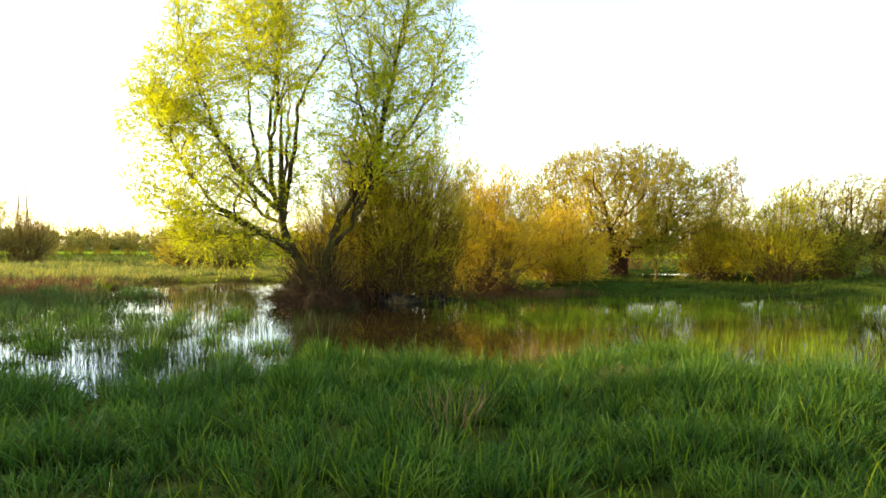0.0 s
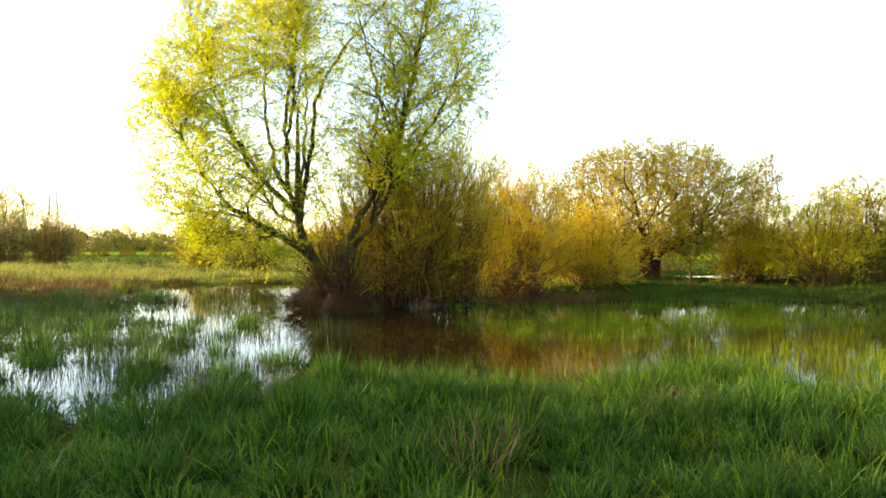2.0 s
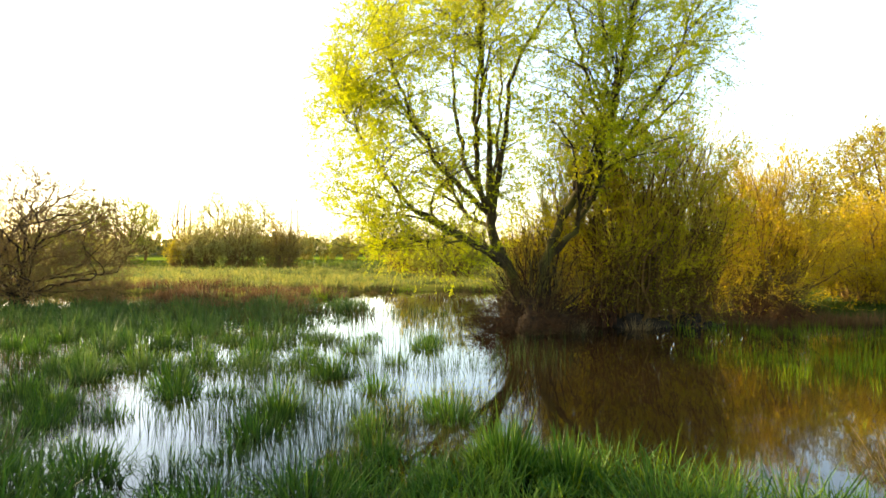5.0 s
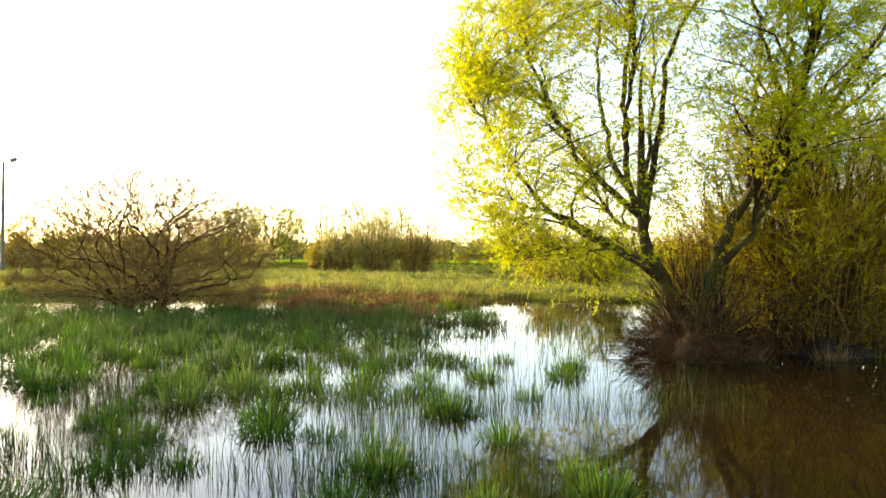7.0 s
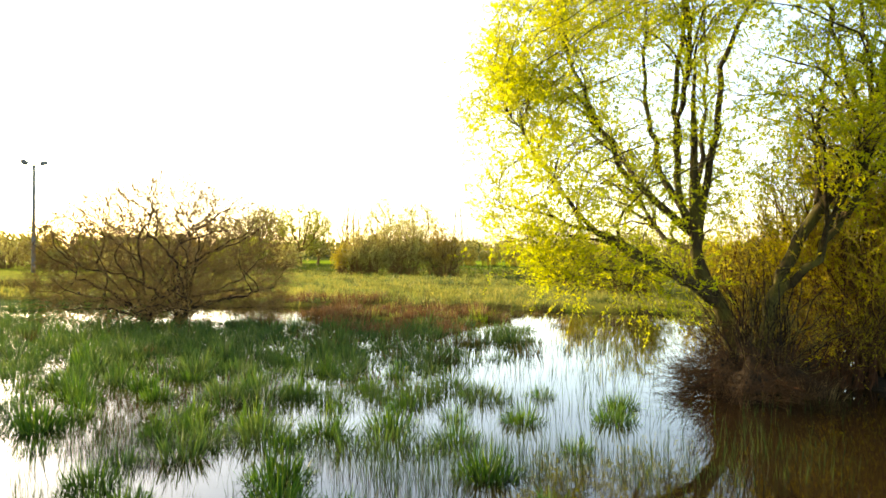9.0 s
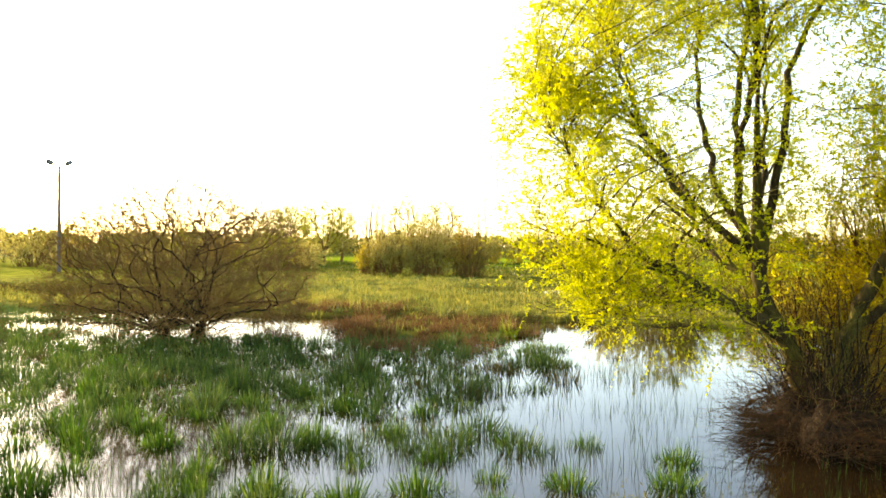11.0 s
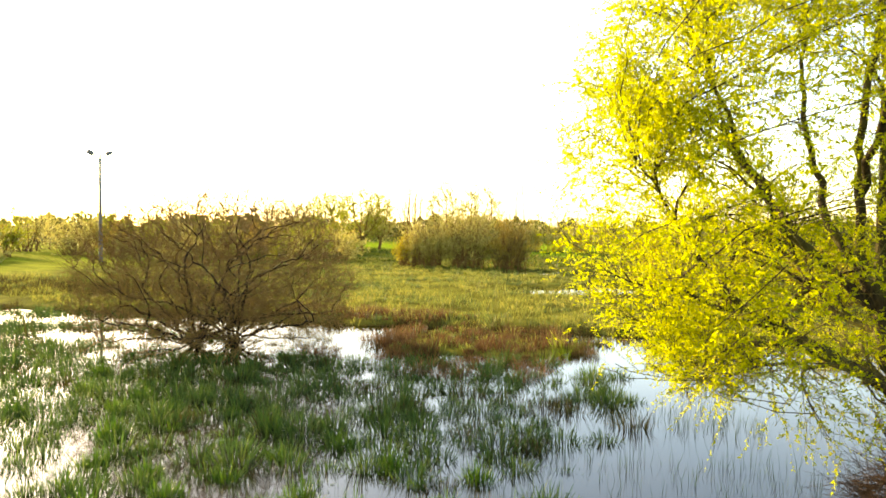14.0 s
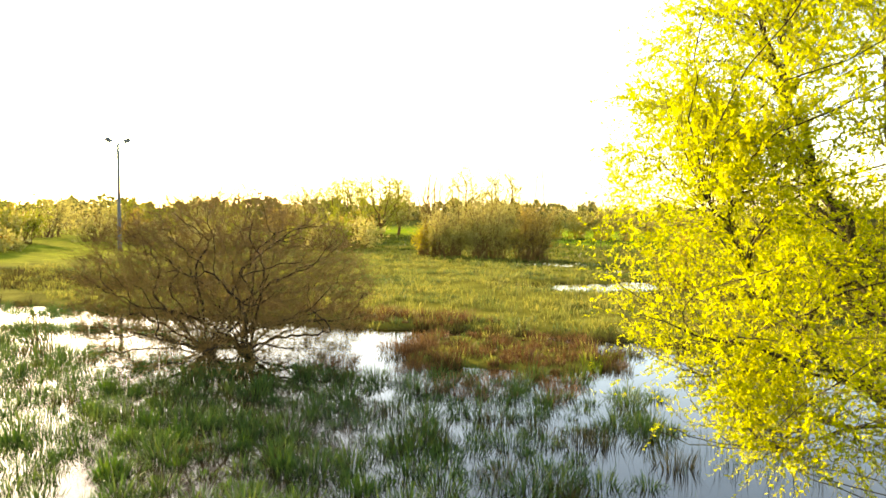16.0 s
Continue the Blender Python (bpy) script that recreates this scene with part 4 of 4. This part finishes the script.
for k, (x, y, h, w, sort) in enumerate(FAR_TREES):
    if x < -84 and y < 80:
        shrub("far_shrub", x, y, 0.12, w * 1.4, w * 1.2, h, 40, 1500, 4, 0.20, TWIG_BROWN, TWIG_BROWN, LEAF_LIME if sort == 1 else LEAF_HAZED,
              "distant tall willow shrub with a hazy spring crown", 160 + k, group="shrubs across the field", spread=0.95, thick=0.06, long=1.2, foot=0.5, clump=1.2)
        continue
    crown_tree("far_tree", x, y, 0.12, h, w, h * 0.16, 0.12 + 0.012 * h, 420, 0.5, 1700, 1 if sort == 2 else 6, 0.19, TWIG_BROWN, TWIG_BROWN, LEAF_LIME if sort == 1 else LEAF_HAZED,
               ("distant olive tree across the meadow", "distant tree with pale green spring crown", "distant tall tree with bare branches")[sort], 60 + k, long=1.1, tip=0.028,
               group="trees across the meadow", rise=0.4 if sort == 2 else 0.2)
more = np.random.default_rng(77)
for k in range(46):
    b, d = radians(more.uniform(46, 82)), more.uniform(72, 130)
    h = more.uniform(2.6, 4.6) * d / 90
    shrub("far_shrub", -math.sin(b) * d - 4.6, math.cos(b) * d + 9.8, 0.12, h * 1.8, h * 1.5, h, 14, 380, 4, 0.34, TWIG_BROWN, TWIG_BROWN, (LEAF_HAZED, LEAF_LIME, LEAF_BUD)[k % 3],
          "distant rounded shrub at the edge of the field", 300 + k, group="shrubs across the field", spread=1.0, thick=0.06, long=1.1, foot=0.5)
for k in range(9):
    shrub("hedge_willow", -65 + k * 3.9, 103 + k * 0.9, 0.25, 6.2, 4.5, 5.0, 40, 900, 5, 0.21, TWIG_GOLD, TWIG_BROWN, LEAF_HAZED, "pollarded willow in a distant hedge row", 80 + k, group="hedge row", spread=0.9, thick=0.06, long=1.1, foot=0.5)


def far_woods():
    rng = np.random.default_rng(5)
    q = Quads()
    for k in range(330):
        b = radians(rng.uniform(-60, 115))
        d = rng.uniform(230, 420)
        w, h = rng.uniform(8, 16), rng.uniform(4.5, 8.5) * d / 330
        n = 70
        v = unit(rng.normal(size=(n, 3)))
        v[:, 2] = np.abs(v[:, 2])
        p = v * np.array([w / 2, w / 2, h]) * rng.uniform(0.6, 1.05, (n, 1)) + np.array([-math.sin(b) * d, math.cos(b) * d, 0.2])
        q.leaves(p, unit(v + rng.normal(size=v.shape) * 0.5), rng.uniform(1.8, 3.4, n), rng, 0.4)
    tagged(new("far_woods", q.mesh("far_woods", LEAF_FAR)), "low olive woods along the horizon", "woods", kind="stuff")


far_woods()


# ---- mast and pylon ----
def bars(q, pairs, r, sides=6):
    for a, c in pairs:
        q.tubes(np.array([[a, c]], float), np.array([[r, r]]), sides)


def flood_mast():
    top = empty("floodlight_mast", -73.8, 40.8, 0.0, "tall grey floodlight mast across the meadow", "light mast")
    q = Quads()
    q.tubes(np.array([[(0, 0, 0), (0, 0, 6), (0, 0, 11.0)]], float), np.array([[0.20, 0.16, 0.12]]), 10)
    part("pole", q.mesh("pole", STEEL, True), top)
    q = Quads()
    bars(q, [((-0.45, -0.75, 11.0), (0.45, 0.75, 11.0))], 0.05)
    part("crossarm", q.mesh("crossarm", STEEL), top)
    for s in (-1, 1):
        bm = bmesh.new()
        bmesh.ops.create_cube(bm, size=1.0)
        bmesh.ops.scale(bm, vec=(0.42, 0.62, 0.40), verts=bm.verts)
        bmesh.ops.bevel(bm, geom=bm.edges[:], offset=0.06, segments=2, affect="EDGES")
        bmesh.ops.rotate(bm, cent=(0, 0, 0), matrix=Matrix.Rotation(radians(25 * s), 3, "X"), verts=bm.verts)
        bmesh.ops.translate(bm, vec=(0.42 * s, 0.75 * s, 11.25), verts=bm.verts)
        me = bpy.data.meshes.new("floodlight")
        bm.to_mesh(me)
        me.materials.append(STEEL)
        part("floodlight", me, top)


def pylon():
    b = radians(31.95)
    top = empty("pylon", -math.sin(b) * 420, math.cos(b) * 420, 0.3, "distant lattice power pylon with two peaks", "pylon")
    for s in (-1, 1):
        q = Quads()
        for dy in (-1.2, 1.2):
            bars(q, [((s * 3.6, dy, -0.2), (s * 1.3, 0, 37))], 0.24, 4)
        for k in range(9):
            z0, z1 = k * 4, (k + 1) * 4
            bars(q, [((s * (3.6 - 2.3 * z0 / 37), 1.2 * (1 - z0 / 36), z0), (s * (3.6 - 2.3 * z1 / 37), -1.2 * (1 - z1 / 36), z1))], 0.14, 3)
        part("leg", q.mesh("leg", STEEL), top)
    q = Quads()
    bars(q, [((-6.5, 0, 25), (6.5, 0, 25)), ((-2.2, 0, 24), (2.2, 0, 24)), ((-2.2, 0, 24), (2.2, 0, 25.2))], 0.14, 4)
    part("crossarm", q.mesh("crossarm", STEEL), top)


flood_mast()
pylon()


# ---- grasses ----
def scatter(n, x0, x1, y0, y1, want, rng):
    """Up to n places in a rectangle, kept by the chance that want gives."""
    x, y = rng.uniform(x0, x1, n), rng.uniform(y0, y1, n)
    k = rng.random(n) < want(x, y)
    return x[k], y[k]


def blades_at(x, y, per, high, wide, spread, rng, lean, jitter, floor=True, arch=0.0, dome=0.35):
    """Clumps of blades that bend outwards from each clump's middle."""
    k = len(x) * per
    cx, cy = np.repeat(x, per), np.repeat(y, per)
    size = np.repeat(rng.uniform(1 - jitter, 1 + jitter, len(x)), per)
    a, f = rng.uniform(0, 2 * np.pi, k), np.sqrt(rng.random(k))
    r = spread * f * size
    px, py = cx + np.cos(a) * r, cy + np.sin(a) * r
    pz = np.maximum(land(px, py), -0.25) - 0.02 if floor else np.full(k, -0.05)
    h = high * size * (1 + 0.3 * wave(cx, cy, 2.3, 6.0)) * rng.uniform(0.5, 1.15, k) * (1.1 - dome * f) + np.maximum(0, -pz) * 0.8
    tilt = lean * (0.15 + 0.85 * f) * rng.uniform(0.4, 1.2, k)
    b = a + rng.normal(size=k) * 0.7
    ln = np.stack([np.cos(b) * tilt, np.sin(b) * tilt, np.zeros(k)], -1)
    q = Quads()
    q.blades(np.stack([px, py, pz], -1), h, ln, wide * rng.uniform(0.6, 1.2, k), rng, arch)
    return q


def grass(name, x, y, per, high, wide, spread, rng, mat, label, lean=0.45, category="grass", jitter=0.3, arch=0.0, dome=0.35):
    q = blades_at(x, y, per, high, wide, spread, rng, lean, jitter, True, arch, dome)
    return tagged(new(name, q.mesh(name, mat)), label, category, kind="stuff")


def apart(x, y, gap):
    """Thins places so that they keep a distance."""
    seen, keep = {}, []
    for i, (u, v) in enumerate(zip(x, y)):
        c = (int(math.floor(u / gap)), int(math.floor(v / gap)))
        if all(math.hypot(u - p, v - w) > gap for dx in (-1, 0, 1) for dy in (-1, 0, 1) for p, w in seen.get((c[0] + dx, c[1] + dy), ())):
            seen.setdefault(c, []).append((u, v))
            keep.append(i)
    return x[keep], y[keep]


def patch_want(x, y):
    front = np.interp(x, [-32, -25, -19, -15, -11, -9], [11.6, 11.8, 13.0, 15.0, 16.8, 19.5])
    rear = np.interp(x, [-32, -26, -20, -15, -9], [16.5, 17.0, 21.5, 25.0, 25.0])
    m = sstep(-1.8, 1.2, y - front + 1.6 * wave(x, y, 0.9, 6.0)) * sstep(0.6, -0.8, y - rear + 0.8 * wave(x, y, 0.8, 2.0)) * sstep(-0.5, 2.0, -x - 9.8 + 0.9 * wave(x, y, 1.2, 4.0))
    holes = sstep(0.15, 0.5, wave(x, y, 1.15, 9.0)) * sstep(8.0, 3.0, y - front)
    more = np.maximum(m * (1 - 0.7 * holes), (0.12 + 0.45 * sstep(-13, -16, x)) * sstep(0.0, 0.5, wave(x, y, 1.5, 12.0)) * (1 - sstep(16.5, 19, y)))
    return np.maximum(more, 0.8 * sstep(1.1, 0.8, blob(x, y, -31.5, 18.5, 9, 4.5, 10)) * sstep(-0.05, 0.4, wave(x, y, 1.3, 3.0)))


rng = np.random.default_rng(101)
gxs, gys = apart(*scatter(11000, -8.5, 8.5, 4.4, 12, near_want, rng), 0.32)
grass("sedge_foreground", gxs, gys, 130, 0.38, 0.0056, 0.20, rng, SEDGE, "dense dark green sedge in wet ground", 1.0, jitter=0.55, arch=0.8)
gxs, gys = apart(*scatter(3000, -2, 8, 3.4, 11, near_want, rng), 0.38)
grass("pale_sedge", gxs, gys, 14, 0.44, 0.0055, 0.25, rng, LIME_GRASS, "paler yellow-green blades among the sedge", 0.8, jitter=0.3, arch=0.6)
gxs, gys = apart(*scatter(18000, -41, -7, 10.5, 29, patch_want, rng), 0.55)
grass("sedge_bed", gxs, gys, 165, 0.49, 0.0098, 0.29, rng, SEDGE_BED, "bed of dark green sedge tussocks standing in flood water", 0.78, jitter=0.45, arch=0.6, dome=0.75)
sx, sy = [], []
for cx, cy, r, n in ((2.4, 8.7, 0.35, 5), (1.7, 10.9, 0.4, 4), (-6.5, 8.6, 0.5, 3), (0.2, 6.4, 0.4, 2), (-2.7, 20.2, 0.4, 4), (-1.5, 21.0, 0.5, 4)):
    a, d = rng.uniform(0, 2 * np.pi, n), r * np.sqrt(rng.random(n))
    sx.append(cx + np.cos(a) * d)
    sy.append(cy + np.sin(a) * d)
grass("straw_grass", np.concatenate(sx), np.concatenate(sy), 40, 0.42, 0.005, 0.2, rng, STRAW, "tufts of dead straw among the sedge", 0.7, arch=0.4)


def reed_want(x, y):
    wet = sstep(0.0, -0.1, land(x, y))
    lane = sstep(-0.05 - 0.25 * sstep(-9.5, -8, x), 0.45 - 0.1 * sstep(-9.5, -8, x), wave(x, y, 1.4, 1.5)) * (1 - 0.7 * sstep(-8.5, -12, x)) * (1 - 0.85 * sstep(-7.0, -5.0, x) * sstep(13, 16, y))
    return sstep(-2.0, -3.4, x - 0.08 * (y - 12)) * wet * (0.05 + 0.95 * lane) * (1 - near_want(x, y)) * (0.22 + 0.78 * sstep(20, 13, y)) * (1 - 0.75 * patch_want(x, y))


gxs, gys = scatter(32000, -20, -0.5, 6.5, 24, reed_want, rng)
grass("sparse_reeds", gxs, gys, 4, 0.38, 0.0042, 0.16, rng, REED_SHADED, "thin single sedge stalks rising from flood water", 0.3)

# tussocks that stand alone in the flood
TUSSOCKS = [(-6.4, 10.1), (-7.0, 9.8), (-6.0, 11.6), (-4.3, 9.4), (-2.9, 9.2), (-2.8, 11.4), (-1.9, 10.0), (-6.6, 11.4), (-4.8, 11.0), (-5.2, 8.7), (-3.5, 10.7), (-1.2, 9.7),
            (-8.6, 10.7), (-9.1, 13.2), (-8.0, 13.5), (-7.5, 14.3), (-6.4, 14.2), (-5.4, 13.3), (-9.8, 12.2), (-11.4, 11.5), (-11.1, 16.9), (-13.1, 12.9), (-9.7, 12.7),
            (-3.0, 9.9), (-1.7, 9.6), (-1.7, 7.7), (-4.5, 10.1), (-3.3, 8.9)]
tuft_meshes = []
for k in range(5):
    r2 = np.random.default_rng(400 + k)
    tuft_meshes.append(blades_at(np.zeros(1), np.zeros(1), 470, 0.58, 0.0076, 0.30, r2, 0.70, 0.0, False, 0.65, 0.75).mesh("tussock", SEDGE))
ex, ey = apart(*scatter(2400, -22, -3, 8.8, 17.5, lambda x, y: sstep(-0.05, -0.15, land(x, y)) * 0.55 * (1 - sstep(-5.5, -4.5, x) * sstep(12, 13, y)), rng), 0.98)
spots = TUSSOCKS + [(u, v) for u, v in zip(ex, ey) if all(math.hypot(u - p, v - w) > 0.6 for p, w in TUSSOCKS)]
for k, (x, y) in enumerate(spots):
    ob = new("sedge_tussock", tuft_meshes[k % 5])
    sc = rng.uniform(0.75, 1.15) if k < len(TUSSOCKS) else rng.uniform(0.65, 1.05)
    ob.matrix_world = Matrix.LocRotScale((x, y, max(-0.2, float(land(np.array(x), np.array(y)))) + 0.02), Euler((0, 0, rng.uniform(0, 6.28))), (sc, sc, sc * rng.uniform(0.9, 1.15)))
    tagged(ob, "rounded green sedge tussock standing in flood water", "grass tussock", "sedge tussocks")


def lime_want(x, y):
    rows = 0.25 + 0.75 * sstep(-0.3, 0.4, wave(x, y * 1.8, 0.5, 4.0))
    return rows * sstep(0, 3.0, x + 1.2 - 1.5 * sstep(17, 14, y)) * (0.6 + 0.4 * sstep(14.0, 17.5, y)) * sstep(23.5, 21.5, y) * sstep(8.5, 10.5, y) * sstep(17.5, 15, x)


gxs, gys = scatter(7000, -2, 18, 8.5, 23.5, lime_want, rng)
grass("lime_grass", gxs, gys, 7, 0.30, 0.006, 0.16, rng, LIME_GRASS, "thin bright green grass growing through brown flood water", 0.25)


def meadow_want(x, y):
    return sstep(0.02, 0.12, land(x, y)) * sstep(3, -1, x) * sstep(66, 45, y)


gxs, gys = scatter(7000, -58, 3, 22, 62, lambda x, y: meadow_want(x, y) * (0.35 + 0.65 * sstep(-0.3, 0.4, wave(x, y, 0.9, 11.0))), rng)
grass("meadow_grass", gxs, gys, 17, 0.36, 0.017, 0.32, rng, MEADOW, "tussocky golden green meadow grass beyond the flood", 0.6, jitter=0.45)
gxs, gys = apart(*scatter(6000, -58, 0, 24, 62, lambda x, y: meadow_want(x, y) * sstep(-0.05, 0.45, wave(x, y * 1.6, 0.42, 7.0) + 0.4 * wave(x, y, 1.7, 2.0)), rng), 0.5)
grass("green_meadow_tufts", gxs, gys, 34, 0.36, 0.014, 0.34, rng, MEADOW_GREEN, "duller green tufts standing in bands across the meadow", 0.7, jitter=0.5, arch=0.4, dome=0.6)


def russet_want(x, y):
    m = np.zeros_like(x)
    for cx, cy, rx, ry, tn in ((-16.5, 27.6, 3.0, 2.4, 30), (-14.9, 24.9, 1.5, 2.4, -10), (-23.4, 29.4, 4.2, 1.3, 12), (-19.8, 22.9, 0.9, 0.7, 0), (-20.2, 26.0, 1.0, 0.8, 0), (-17.6, 24.3, 0.8, 0.8, 0), (-31, 27.5, 4, 0.8, 0)):
        m = np.maximum(m, sstep(1.2, 0.6, blob(x, y, cx, cy, rx, ry, tn) + 0.6 * wave(x, y, 1.3, 8.0) + 0.4 * wave(x, y, 3.1, 2.0)))
    return m


gxs, gys = apart(*scatter(2600, -36, -12, 21, 34, russet_want, rng), 0.42)
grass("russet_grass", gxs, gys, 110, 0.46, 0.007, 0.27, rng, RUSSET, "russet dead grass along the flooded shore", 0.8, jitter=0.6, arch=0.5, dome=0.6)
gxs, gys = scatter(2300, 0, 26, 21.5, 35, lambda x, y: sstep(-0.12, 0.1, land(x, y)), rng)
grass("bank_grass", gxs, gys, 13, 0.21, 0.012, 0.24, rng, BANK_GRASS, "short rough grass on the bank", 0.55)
gxs, gys = scatter(1500, -14, -4, 26, 36, lambda x, y: sstep(-0.2, 0.0, land(x, y)) * sstep(0.12, 0.0, land(x, y)), rng)
grass("shore_grass", gxs, gys, 14, 0.34, 0.008, 0.2, rng, LIME_GRASS, "yellow-green grass at the far water's edge", 0.4)
gxs, gys = scatter(3600, -105, -26, 16, 112, lambda x, y: sstep(0.0, 0.1, land(x, y)) * (1 - meadow_want(x, y)) * sstep(1.05, 0.95, np.hypot(x + 4, y - 10) / 118), rng)
grass("far_meadow_grass", gxs, gys, 9, 0.36, 0.05, 0.65, rng, BANK_GRASS, "rough green grass of the far meadow", 0.5)
gxs, gys = scatter(2200, -64, -34, 18, 34, lambda x, y: sstep(0.0, 0.08, land(x, y)) * sstep(1.15, 0.8, blob(x, y, -48, 25.5, 15, 4.2, 25)), rng)
grass("brown_grass", gxs, gys, 16, 0.42, 0.014, 0.34, rng, BROWN_GRASS, "dull brown dead grass on the western shore", 0.6)
gxs, gys = scatter(700, -3.5, 6, 21.8, 25.8, lambda x, y: sstep(1.1, 0.7, blob(x, y, 0.6, 23.3, 5.0, 1.1, 12)), rng)
grass("bank_foot_grass", gxs, gys, 26, 0.42, 0.006, 0.25, rng, RUSSET, "reddish dead stalks along the foot of the bank", 0.7)
gxs, gys = apart(*scatter(2600, -44, -9, 15, 35, lambda x, y: sstep(-0.24, -0.15, land(x, y)) * sstep(0.1, 0.0, land(x, y)) * sstep(-0.4, 0.2, wave(x, y, 1.6, 13.0)), rng), 0.44)
grass("shore_tussocks", gxs, gys, 90, 0.40, 0.009, 0.30, rng, BROWN_GRASS, "dull green and brown tussocks in the shallows", 0.55, jitter=0.4, dome=0.5)
gxs, gys = apart(*scatter(9000, -58, -18, 42, 66, lambda x, y: sstep(0.03, -0.03, land(x, y)) * sstep(0.0, 0.6, wave(x, y, 1.9, 5.0)), rng), 0.55)
grass("pool_grass", gxs, gys, 26, 0.34, 0.014, 0.3, rng, MEADOW, "pale tufts standing in the meadow pools", 0.6, jitter=0.4)
